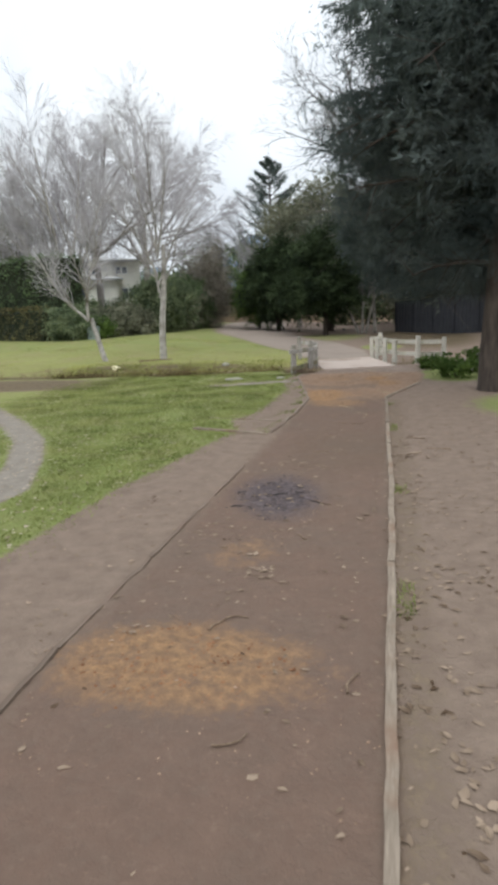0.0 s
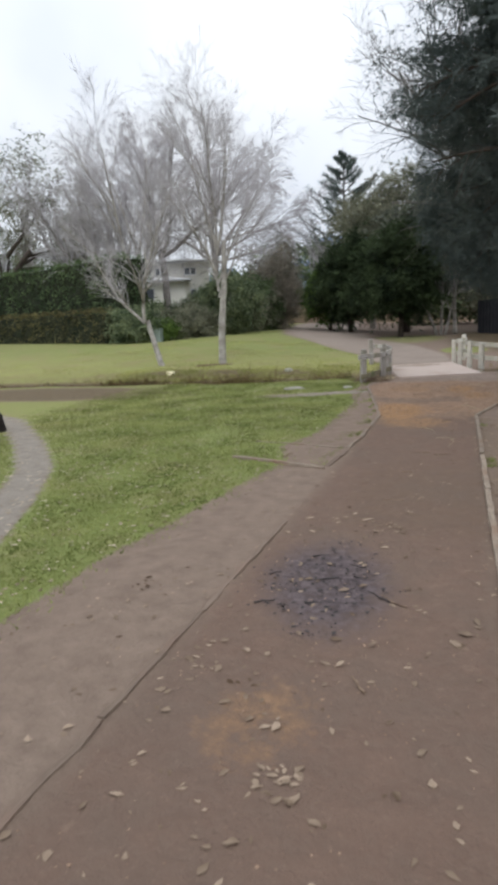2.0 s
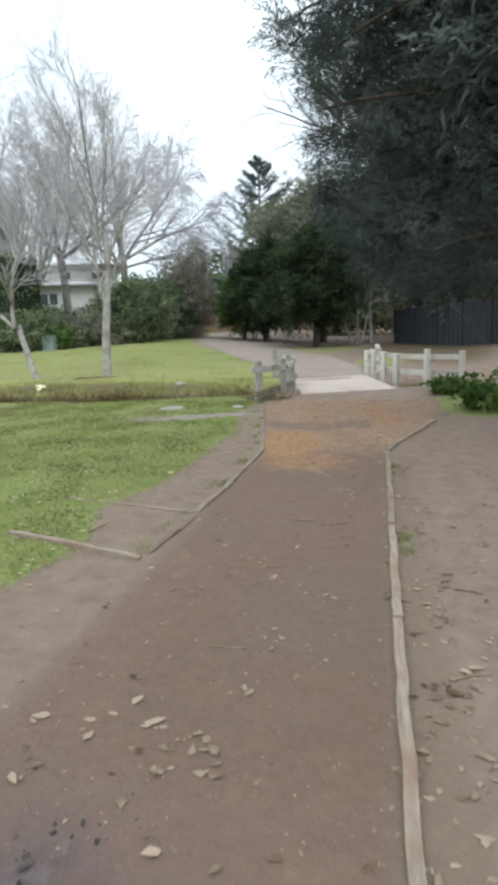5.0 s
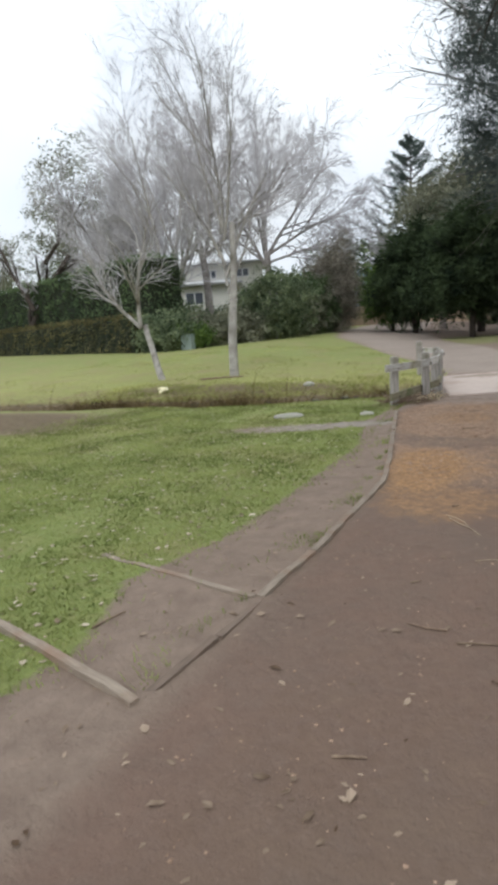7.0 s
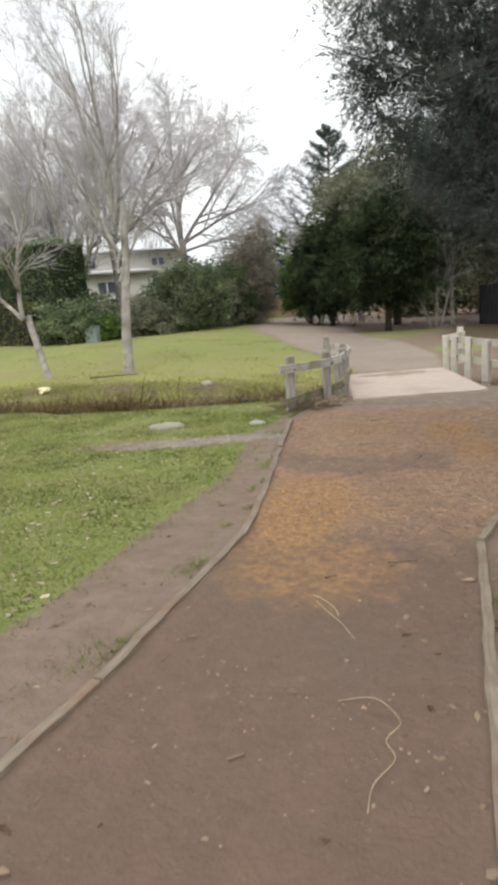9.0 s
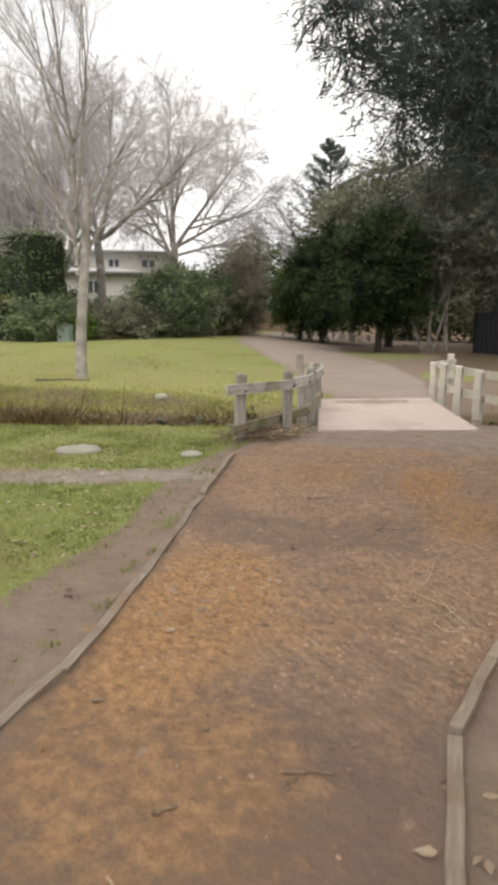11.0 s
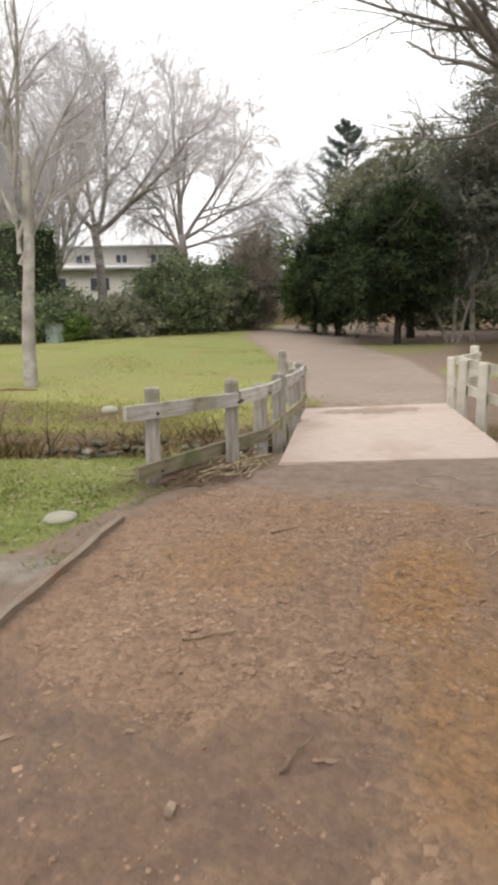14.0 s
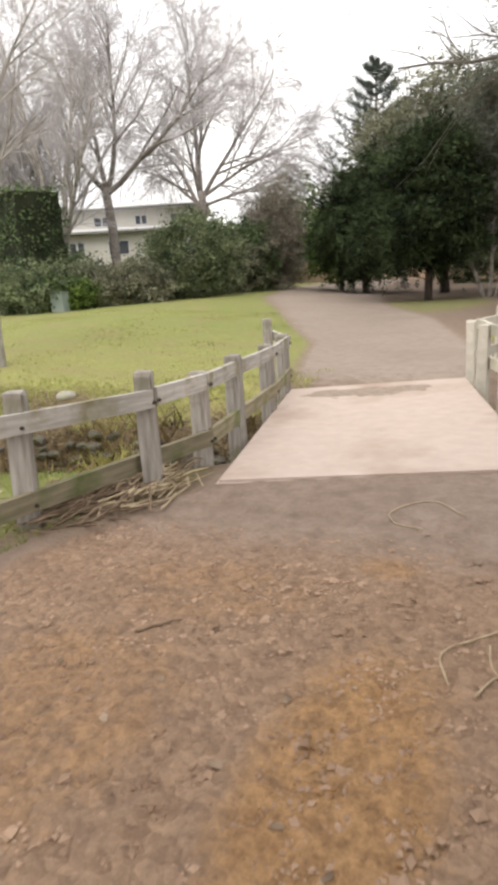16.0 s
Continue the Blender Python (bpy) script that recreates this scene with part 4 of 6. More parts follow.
# the big pine over the path
def pine(base):
    rng = random.Random(77)
    ob = thing("pine_tree", base, "large dark pine with a rough trunk overhanging the path", "tree")
    stem = limb(rng, (0, 0, -0.3), (0, 0.0, 1), 12.5, 0.42, 0.1, 12, 0.02, 0.0)
    part("trunk", mesh_of("trunk", *tubes([stem], 14), DARKBARK, True), ob)
    spots = []
    for i in range(48):
        p, r, d = at_line(stem, rng.uniform(0.22, 0.97))
        ang = rng.uniform(0, 2 * math.pi)
        far = Vector((math.cos(ang) * 3.5, math.sin(ang) * 2.6, 0))
        dz = p.z - 6.4 + rng.uniform(-1.6, 0.2)
        k = math.sqrt(max(0.08, 1 - (dz / 4.8) ** 2))
        goal = Vector((far.x * k, far.y * k, 6.4 + dz))
        w = goal - p
        b = limb(rng, p, w + Vector((0, 0, 0.7)), w.length, 0.075, 0.014, 8, 0.07, -0.05)
        lines = [b]
        for m in range(12):
            q, rr, dd = at_line(b, rng.uniform(0.25, 1.0))
            s = limb(rng, q, side_way(rng, dd, 0.85), rng.uniform(0.4, 0.9), 0.013, 0.004, 4, 0.12, -0.05)
            lines.append(s)
            for u in (0.4, 0.7, 1.0):
                spots.append((at_line(s, u)[0], rng.uniform(0.2, 0.32)))
        part("branch", mesh_of("branch", *tubes(lines, 5), DARKBARK, True), ob)
    # an overhanging lobe hangs low over the bend of the path
    lobe = (-1.7, 0.65, 4.0)
    low = []
    while len(low) < 2300:
        x, y, z = rng.uniform(-3.35, 0.6), rng.uniform(-0.15, 1.15), 1.95 + 3.9 * rng.random() ** 1.5
        floor_z = 1.98 + 1.15 * max(0, -2.25 - x) + 0.2 * max(0, x + 1.2) + 0.35 * noise.noise(Vector((x * 1.6, y * 1.6, 3))) + 0.35 * max(0, 0.35 - y)
        if z > max(1.97, floor_z) and noise.noise(Vector((x * 1.2, y * 1.2, z * 1.2))) > -0.42:
            low.append((Vector((x, y, z)), 0.23))
    spots += clump_spots(rng, (0, 0, 6.5), (3.5, 2.6, 4.4), 1900, 0.5, 0.34, 7)
    for i in range(9):
        p, r, d = at_line(stem, rng.uniform(0.24, 0.4))
        w = Vector(lobe) + Vector((rng.uniform(-1, 1), rng.uniform(-1, 1), rng.uniform(-0.8, 0.9))) - p
        part("branch", mesh_of("branch", *tubes([limb(rng, p, w + Vector((0, 0, 0.3)), w.length, 0.06, 0.012, 8, 0.08, -0.04)], 5), DARKBARK, True), ob)
    inner = clump_spots(rng, (0, 0, 6.9), (2.5, 1.9, 3.4), 1400, 0.2, 0.4, 7)
    inner = [s for s in inner if s[0].z > 4.0]
    part("inner_growth", mesh_of("inner_growth", *needles(7, inner, 64, 0.2, 0.05, 0.7, 0.3), PINELEAF), ob, "dense dark inner sprays")
    under = [s for s in clump_spots(rng, (0, 0.5, 4.3), (2.5, 1.7, 1.9), 1200, 0.2, 0.36, 7) if s[0].z > 2.5 + 0.12 * abs(s[0].x) and s[0].y > -0.9]
    part("under_growth", mesh_of("under_growth", *needles(10, under, 74, 0.085, 0.014, 0.7, 0.4), PINELEAF), ob, "dense dark lower sprays")
    back = [s for s in low if s[0].y > 0.7 and s[0].z > 2.4]
    part("inner_spray", mesh_of("inner_spray", *needles(8, back, 100, 0.07, 0.013, 0.7, 0.5), PINELEAF), ob, "dark inner needle sprays")
    part("spray", mesh_of("spray", *needles(5, low, 110, 0.045, 0.0062, 0.66, 0.4), PINELEAF), ob, "low hanging dark needle sprays")
    spots = [s for s in spots if s[0].z > 2.0 + 0.1 * abs(s[0].x) + 0.75 * max(0, s[0].y - 0.7)]
    near, high = [s for s in spots if s[0].z < 4.6], [s for s in spots if s[0].z >= 4.6]
    part("crown", mesh_of("crown", *needles(6, high, 76, 0.11, 0.014, 0.62, 0.3), PINELEAF), ob, "dark grey-green pine needles")
    part("lower_crown", mesh_of("lower_crown", *needles(9, near, 120, 0.07, 0.0065, 0.62, 0.3), PINELEAF), ob, "dark grey-green pine needles")


pine((2.1, 14.1, 0))


def norfolk(base, high):
    """A tall araucaria: a straight stem with upswept whorls of rope-like branches."""
    rng = random.Random(5)
    ob = thing("araucaria_tree", base, "tall dark araucaria with tiers of upswept branches", "tree")
    stem = [(Vector((0, 0, z)), 0.3 * (1 - z / high) + 0.03) for z in np.linspace(-0.3, high, 12)]
    lines, spots = [], []
    z = 3.0
    while z < high - 0.5:
        reach = 14.5 * (1 - z / high) ** 1.12 + 0.4
        for k in range(6):
            a = 2 * math.pi * k / 6 + rng.uniform(-0.4, 0.4)
            b = limb(rng, (0, 0, z + rng.uniform(-0.5, 0.35)), (math.cos(a), math.sin(a), 0.22), reach * rng.uniform(0.75, 1.15), 0.07, 0.03, 7, 0.03, 0.075)
            lines.append(b)
            for u in np.linspace(0.3, 1, 10):
                q, rr, dd = at_line(b, u)
                for side in (-1, 1):
                    w = Vector((-dd.y, dd.x, 0.35)) * side
                    w.z = 0.35
                    spots.append((q + w * rng.uniform(0.05, 0.22) * min(1, reach / 4), 0.27 * min(1, 0.4 + reach / 6)))
        z += 1.45 * (1 - 0.3 * z / high)
    part("trunk", mesh_of("trunk", *tubes([stem] + lines, 6), DARKBARK, True), ob)
    part("crown", mesh_of("crown", *leaves(rng, spots, 14, 0.26, 0.7, -0.4, 0.22, 0.2), NORFOLKLEAF), ob)


norfolk((-12.3, 74, 0), 19.0)

# dark yew-like evergreens beyond the bridge
leafy_tree("evergreen_tree", (-4.0, 45.2, 0), 6.0, 0.2, [((-0.4, 0, 3.0), (2.9, 2.8, 1.7)), ((-0.1, 0, 4.6), (2.4, 2.3, 1.9)), ((0.1, 0, 6.0), (1.6, 1.5, 1.5))], 1300, 62, 0.22, DARKLEAF, DARKBARK, "dark dense evergreen tree with a bare lower trunk", 31, 0.5, 0.2, 0.28, group="dark evergreens", fine=True)
leafy_tree("evergreen_tree", (-10.4, 54.5, 0), 4.2, 0.16, [((0, 0, 2.7), (2.0, 2.0, 1.9)), ((-0.2, 0, 4.2), (1.4, 1.4, 1.3))], 520, 60, 0.2, BRIGHTLEAF, DARKBARK, "small bright green evergreen tree", 32, 0.5, 0.25, 0.32, group="dark evergreens", fine=True)
leafy_tree("evergreen_tree", (-8.3, 52.0, 0), 5.5, 0.24, [((0, 0, 3.4), (2.9, 2.8, 2.3)), ((0.3, 0, 5.4), (2.2, 2.1, 2.1))], 900, 60, 0.25, DARKLEAF, DARKBARK, "dark dense evergreen tree beside the path", 33, 0.6, 0.2, 0.3, group="dark evergreens", fine=True)
leafy_tree("evergreen_tree", (-4.2, 53.5, 0), 7, 0.3, [((0, 0, 4.4), (3.2, 3.0, 3.0)), ((0.3, 0, 7.2), (2.6, 2.4, 2.2))], 800, 60, 0.3, DULLLEAF, DARKBARK, "tall dull green tree behind the dark evergreens", 34, 0.7, 0.25, 0.28, group="dark evergreens", fine=True)
leafy_tree("broadleaf_tree", (-7.6, 60.5, 0), 10, 0.3, [((-0.5, 0, 8.6), (3.4, 3.2, 3.4)), ((2.6, 0, 10.3), (3.2, 3, 3.4))], 620, 54, 0.36, GREYLEAF, GREYBARK, "grey-green tree with yellowing upper leaves", 35, 0.8, 0.35, 0.22, fine=True)
leafy_tree("broadleaf_tree", (-0.6, 47.5, 0.1), 7.5, 0.14, [((-0.3, 0, 6.4), (2.6, 2.6, 3.4)), ((1.4, 0, 9.0), (2.8, 2.6, 3.0))], 700, 56, 0.3, DULLLEAF, PALEBARK, "thin grey-green tree with several pale stems", 36, 0.7, 0.3, 0.2, fine=True)
bare_tree("bare_tree", (-1.7, 46.6, 0.0), [((0, 0, -0.2), (-0.3, 0, 1), 5.5, 0.1, 0.03, 8, 0.05, 0.02), ((0.2, 0, -0.2), (0.02, 0, 1), 6, 0.1, 0.03, 8, 0.05, 0.02), ((0.4, 0, -0.2), (0.3, 0.1, 1), 5.5, 0.09, 0.03, 8, 0.05, 0.02)],
          [(7, 0.35, 0.55, 0.12, 0.03, 0.3), (5, 0.45, 0.6, 0.14, 0.0, 0.15), (4, 0.5, 0.6, 0.16, 0.0, 0.1)], PALEBARK, TWIG, "pale multi-stemmed bare shrub tree beside the fence", 37, 0.008)
# the old oak that reaches over from beyond the fence
bare_tree("bare_tree", (6.4, 35.5, 0.5), [((0, 0, -0.2), (-0.12, 0, 1), 4.6, 0.42, 0.36, 6, 0.03, 0.0)] + [((-0.5, 0, 4.2), (dx, dy, dz), ln, 0.2, 0.03, 16, 0.13, 0.0) for dx, dy, dz, ln in ((-1, -0.1, 0.5, 12), (-1, -0.3, 0.62, 13), (-0.95, 0.2, 0.78, 12.5), (-0.8, -0.4, 0.95, 12), (0.3, 0.2, 1, 9))],
          [(11, 0.36, 0.75, 0.15, 0.16, 0.2), (7, 0.5, 0.65, 0.15, 0.04, 0.12), (5, 0.65, 0.55, 0.17, 0.0, 0.1), (2, 0.75, 0.5, 0.15, 0.0, 0.1)], DARKTWIG, DARKTWIG, "old bare oak with crooked limbs reaching over the path", 41, 0.005, "", 1)
leafy_tree("broadleaf_tree", (4.4, 44.0, 0.5), 6, 0.25, [((0, 0, 5.2), (3.4, 3.0, 3.6)), ((2.5, -2, 7), (3.2, 3.0, 3.6))], 760, 60, 0.32, DULLLEAF, DARKBARK, "dark green tree crowding behind the grey fence", 42, 0.8, 0.3, 0.26, group="trees behind the fence", fine=True)
leafy_tree("broadleaf_tree", (8.9, 37.0, 0.5), 7, 0.28, [((0, 0, 6.0), (3.8, 3.4, 4.2)), ((-1.5, 0, 9), (3, 3, 3))], 760, 60, 0.32, DULLLEAF, DARKBARK, "dark green tree crowding behind the grey fence", 43, 0.8, 0.3, 0.26, group="trees behind the fence", fine=True)
leafy_tree("broadleaf_tree", (3.2, 56.0, 0.3), 9, 0.3, [((0, 0, 7.5), (4.2, 3.6, 5.0))], 760, 60, 0.36, DULLLEAF, GREYBARK, "grey-green tree filling the distance beside the evergreens", 44, 0.9, 0.3, 0.24, fine=True)


# ---------- hedges and shrubs ----------
def hedge(name, a, b, thick, high, leaf, label, seed, per_m2, size, base=0.3):
    """A clipped hedge from a to b: a plain body painted shade-dark under an uneven skin of leaves."""
    rng = random.Random(seed)
    a, b = Vector((*a, 0)), Vector((*b, 0))
    ln = (b - a).length
    ob = thing(name, (a.x, a.y, base), label, "hedge")
    ob.matrix_basis = pose(a.x, a.y, base, 0, 0, math.degrees(math.atan2(b.y - a.y, b.x - a.x)))
    nx, nz = max(2, int(ln / 0.5)), max(2, int(high / 0.4))
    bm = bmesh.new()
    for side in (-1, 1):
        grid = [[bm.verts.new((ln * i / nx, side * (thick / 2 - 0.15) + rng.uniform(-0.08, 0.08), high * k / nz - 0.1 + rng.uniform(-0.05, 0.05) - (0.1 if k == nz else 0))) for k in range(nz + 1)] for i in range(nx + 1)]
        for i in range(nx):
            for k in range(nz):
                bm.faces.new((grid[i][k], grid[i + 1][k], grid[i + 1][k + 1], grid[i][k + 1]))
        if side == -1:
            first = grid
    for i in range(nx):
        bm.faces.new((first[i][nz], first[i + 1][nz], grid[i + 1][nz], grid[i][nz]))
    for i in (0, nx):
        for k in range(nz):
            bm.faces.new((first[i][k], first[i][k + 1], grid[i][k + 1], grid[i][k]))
    # plain sheets whose near-black colour is the shade seen between the leaves
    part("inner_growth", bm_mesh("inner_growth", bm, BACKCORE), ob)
    spots = []
    for _ in range(int(ln * high * per_m2)):
        x, z = rng.uniform(0, ln), rng.uniform(0, high)
        spots.append((Vector((x, -thick / 2 + 0.16 * noise.noise(Vector((x * 0.7, z * 0.9, seed))), z)), 0.3))
    for _ in range(int(ln * thick * per_m2)):
        x, y = rng.uniform(0, ln), rng.uniform(-thick / 2, thick / 2)
        spots.append((Vector((x, y, high + 0.12 * noise.noise(Vector((x * 0.8, y, seed))))), 0.25))
    for _ in range(int(thick * high * per_m2 * 2.2)):
        y, z = rng.uniform(-thick / 2, thick / 2), rng.uniform(0, high)
        spots.append((Vector((ln, y, z)), 0.3))
        spots.append((Vector((0, y, z)), 0.3))
    part("leaves", mesh_of("leaves", *leaves(rng, spots, 7, size, 0.5, 0.0, 0.5, 0.1), leaf), ob)


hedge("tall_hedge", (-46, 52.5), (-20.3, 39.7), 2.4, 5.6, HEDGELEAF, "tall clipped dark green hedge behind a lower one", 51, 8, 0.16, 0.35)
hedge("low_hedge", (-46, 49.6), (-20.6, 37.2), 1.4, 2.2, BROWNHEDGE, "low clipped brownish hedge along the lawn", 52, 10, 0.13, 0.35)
shrubs = [
    ("shrub", (-19.2, 37.3), 1.6, 1.9, SHRUBLEAF, "loose dark green shrub at the lawn's edge"),
    ("shrub", (-18.2, 38.2), 1.3, 1.3, BRIGHTLEAF, "low strappy green shrub at the lawn's edge"),
    ("shrub", (-18.2, 40.3), 1.7, 1.8, GREYLEAF, "loose dark green shrub at the lawn's edge"),
    ("shrub", (-17.3, 42.6), 1.6, 1.9, GREYLEAF, "loose dark green shrub at the lawn's edge"),
    ("shrub", (-16.4, 46.6), 2.5, 4.4, SHRUBLEAF, "large rounded dark green shrub by the lawn"),
    ("shrub", (-17.0, 52.5), 2.2, 3.3, GREYLEAF, "dark green shrub with dull leaves"),
    ("shrub", (-16.2, 54.5), 2.0, 4.4, HEDGELEAF, "dark narrow evergreen shrub"),
    ("shrub", (-14.7, 55.5), 1.7, 7.0, RUSTLEAF, "tall shaggy shrub with dry rust-brown twigs"),
    ("shrub", (-16.4, 58.2), 2.2, 6.5, RUSTLEAF, "tall shaggy shrub with dry rust-brown twigs"),
    ("shrub", (-21.0, 41.0), 2.4, 2.8, SHRUBLEAF, "loose dark green shrub at the lawn's edge"),
    ("shrub", (-20.0, 50.0), 2.6, 2.4, GREYLEAF, "large dark shrub below the house"),
    ("shrub", (-24.0, 54.0), 3.0, 2.6, HEDGELEAF, "large dark shrub below the house"),
]
for i, (nm, (x, y), r, h, leaf, lab) in enumerate(shrubs):
    leafy_tree(nm, (x, y, hz(x, y)), 0.5, 0.07, [((0, 0, h * 0.48), (r, r, h * 0.52))], int(150 + 55 * r * h), 26, 0.17 if leaf != RUSTLEAF else 0.26, leaf, GREYBARK, lab, 60 + i, 0.45, 0.45, 0.45 if leaf != RUSTLEAF else 0.12, 6, "shrubs along the lawn", 0.1)
for i, (x, y, r, h, leaf) in enumerate([(-36.5, 52, 5.6, 16.5, GREYLEAF), (-29.5, 49, 3.6, 10, GREYLEAF), (-44, 60, 5, 9, SHRUBLEAF), (-52, 58, 6, 12, GREYLEAF)]):
    leafy_tree("gum_tree", (x, y, 0.4), h * 0.7, 0.28, [((0, 0, h * 0.78), (r * 0.7, r * 0.6, h * 0.3)), ((-r * 0.4, 0, h * 0.6), (r * 0.5, r * 0.5, h * 0.22))], 300, 24, 0.3, leaf, PALEBARK, "tall thin-leaved grey-green tree behind the hedge", 80 + i, 0.8, 0.25, 0.3, 9, "trees behind the hedge")
for i, (x, y, r, h, leaf) in enumerate([(-20, 86, 8, 11, SHRUBLEAF), (-3, 90, 9, 10, SHRUBLEAF), (12, 70, 8, 12, SHRUBLEAF), (-42, 88, 10, 9, GREYLEAF), (-70, 75, 12, 10, SHRUBLEAF), (14, 50, 6, 11, SHRUBLEAF)]):
    leafy_tree("broadleaf_tree", (x, y, 0.2), h * 0.6, 0.35, [((0, 0, h * 0.58), (r, r * 0.7, h * 0.45))], 300, 24, 0.6, leaf, DARKBARK, "leafy tree closing the view far behind", 90 + i, 1.1, 0.4, 0.45, 8, "far trees")
for i, (x, y, r, h, leaf) in enumerate([(6, 66, 6, 8, GREYLEAF), (-1.5, 72, 6, 7, SHRUBLEAF), (17, 60, 6, 9, SHRUBLEAF), (-9, 92, 8, 6, GREYLEAF), (24, 45, 6, 10, SHRUBLEAF), (-29, 80, 7, 8, SHRUBLEAF)]):
    leafy_tree("broadleaf_tree", (x, y, -0.3), h * 0.45, 0.3, [((0, 0, h * 0.48), (r, r * 0.6, h * 0.5))], 320, 24, 0.52, leaf, DARKBARK, "leafy tree closing the view far behind", 120 + i, 1.0, 0.35, 0.4, 8, "far trees")


# ---------- the house ----------
def box_mesh(name, x0, x1, y0, y1, z0, z1, material, bevel=0.0):
    bm = bmesh.new()
    bmesh.ops.create_cube(bm, size=1, matrix=Matrix.Translation(((x0 + x1) / 2, (y0 + y1) / 2, (z0 + z1) / 2)) @ Matrix.Diagonal((x1 - x0, y1 - y0, z1 - z0, 1)))
    if bevel:
        bmesh.ops.bevel(bm, geom=list(bm.edges), offset=bevel, segments=2, affect="EDGES")
    return bm_mesh(name, bm, material)


def hip_roof(name, x0, x1, y0, y1, z, rise, over, material):
    a, b, c, d = x0 - over, x1 + over, y0 - over, y1 + over
    inset = min(b - a, d - c) / 2
    vs = [(a, c, z), (b, c, z), (b, d, z), (a, d, z), (a, c, z + 0.22), (b, c, z + 0.22), (b, d, z + 0.22), (a, d, z + 0.22)]
    if b - a > d - c:
        vs += [(a + inset, (c + d) / 2, z + rise), (b - inset, (c + d) / 2, z + rise)]
        top = [(4, 5, 9, 8), (5, 6, 9), (6, 7, 8, 9), (7, 4, 8)]
    else:
        vs += [((a + b) / 2, c + inset, z + rise), ((a + b) / 2, d - inset, z + rise)]
        top = [(4, 5, 8), (5, 6, 9, 8), (6, 7, 9), (7, 4, 8, 9)]
    return mesh_of(name, vs, [(3, 2, 1, 0), (0, 1, 5, 4), (1, 2, 6, 5), (2, 3, 7, 6), (3, 0, 4, 7)] + top, material)


def house():
    ob = thing("house", (-30.5, 62, 0.5), "two-storey cream house with pale hipped roofs behind the shrubs", "house")
    ob.matrix_basis = pose(-29.6, 62, 0.6, 0, 0, 24)
    part("wall", box_mesh("wall", -7, 5.5, 0, 8, 0, 6.75, RENDER_WALL), ob)
    part("wall", box_mesh("wall", -8.5, 3.0, -3.5, -0.01, 0, 4.75, RENDER_WALL), ob)
    part("roof", hip_roof("roof", -7, 5.5, 0, 8, 6.75, 0.85, 0.6, ROOFTILE), ob, "pale grey hipped roof")
    part("roof", hip_roof("roof", -8.5, 3.0, -3.5, -0.65, 4.75, 0.55, 0.55, ROOFTILE), ob, "pale grey lower roof")
    part("gutter", box_mesh("gutter", -7.68, 6.18, -0.72, -0.6, 6.79, 6.92, FASCIA, 0.02), ob, "grey gutter under the roof edge")
    part("gutter", box_mesh("gutter", -9.13, 3.63, -4.17, -4.05, 4.79, 4.92, FASCIA, 0.02), ob, "grey gutter under the roof edge")
    for x, z, w, h, y in ((-5.6, 5.95, 1.0, 0.8, 0), (-2.6, 5.95, 1.3, 0.8, 0), (0.6, 5.95, 1.0, 0.8, 0), (3.6, 5.95, 1.2, 0.8, 0), (4.2, 3.6, 1.4, 1.2, 0), (-6.8, 3.7, 1.4, 1.1, -3.5), (-4.0, 3.7, 1.2, 1.1, -3.5), (-0.8, 3.7, 1.6, 1.1, -3.5)):
        win = part("window", box_mesh("window_frame", x - w / 2, x + w / 2, y - 0.06, y + 0.05, z - h / 2, z + h / 2, WHITEPAINT, 0.015), ob, "white-framed dark window")
        for k in (-1, 1):
            part("pane", box_mesh("pane", x + k * w / 4 - w / 4 + 0.06, x + k * w / 4 + w / 4 - 0.06, y - 0.075, y - 0.055, z - h / 2 + 0.08, z + h / 2 - 0.08, GLASS), win)


house()


def sheet_fence(a, b, high):
    """A dark corrugated fence of upright sheets."""
    a, b = Vector((*a, 0)), Vector((*b, 0))
    ln = (b - a).length
    ob = thing("sheet_fence", (a.x, a.y, 0), "tall dark grey sheet metal fence under the trees", "fence")
    ob.matrix_basis = along((a.x, a.y, hz(a.x, a.y)), (b.x, b.y, hz(b.x, b.y)))
    n = max(1, round(ln / 2.4))
    w = ln / n
    cols = 24
    vs, fs = [], []
    for i in range(cols + 1):
        y = 0.025 * (1 if (i // 2) % 2 else -1)
        vs += [(w * i / cols, y, -0.2), (w * i / cols, y, high)]
    fs = [(2 * i, 2 * i + 2, 2 * i + 3, 2 * i + 1) for i in range(cols)]
    panel = mesh_of("panel", vs, fs, SHEETFENCE)
    post = box_mesh("post", -0.04, 0.04, -0.05, 0.05, -0.3, high + 0.05, SHEETFENCE, 0.008)
    for i in range(n):
        part("panel", panel, ob, "", Matrix.Translation((w * i, 0, 0)))
    for i in range(n + 1):
        part("post", post, ob, "", Matrix.Translation((w * i, -0.03, 0)))


sheet_fence((0.9, 47.5), (7.5, 34.0), 2.1)
sheet_fence((7.5, 34.0), (11.5, 22.0), 2.1)

ub = thing("utility_box", (-17.6, 37.0, hz(-17.6, 37.0)), "small faded green utility box among the shrubs", "utility box")
part("body", box_mesh("body", -0.32, 0.32, -0.22, 0.22, -0.1, 0.75, BOXGREEN, 0.02), ub)
part("lid", box_mesh("lid", -0.35, 0.35, -0.25, 0.25, 0.752, 0.81, BOXGREEN, 0.02), ub)
solo("boundary_wall", box_mesh("boundary_wall", -45, 25, 84, 84.3, -0.2, 2.8, TANWALL), "low tan wall far beyond the evergreens", "wall", "structure")


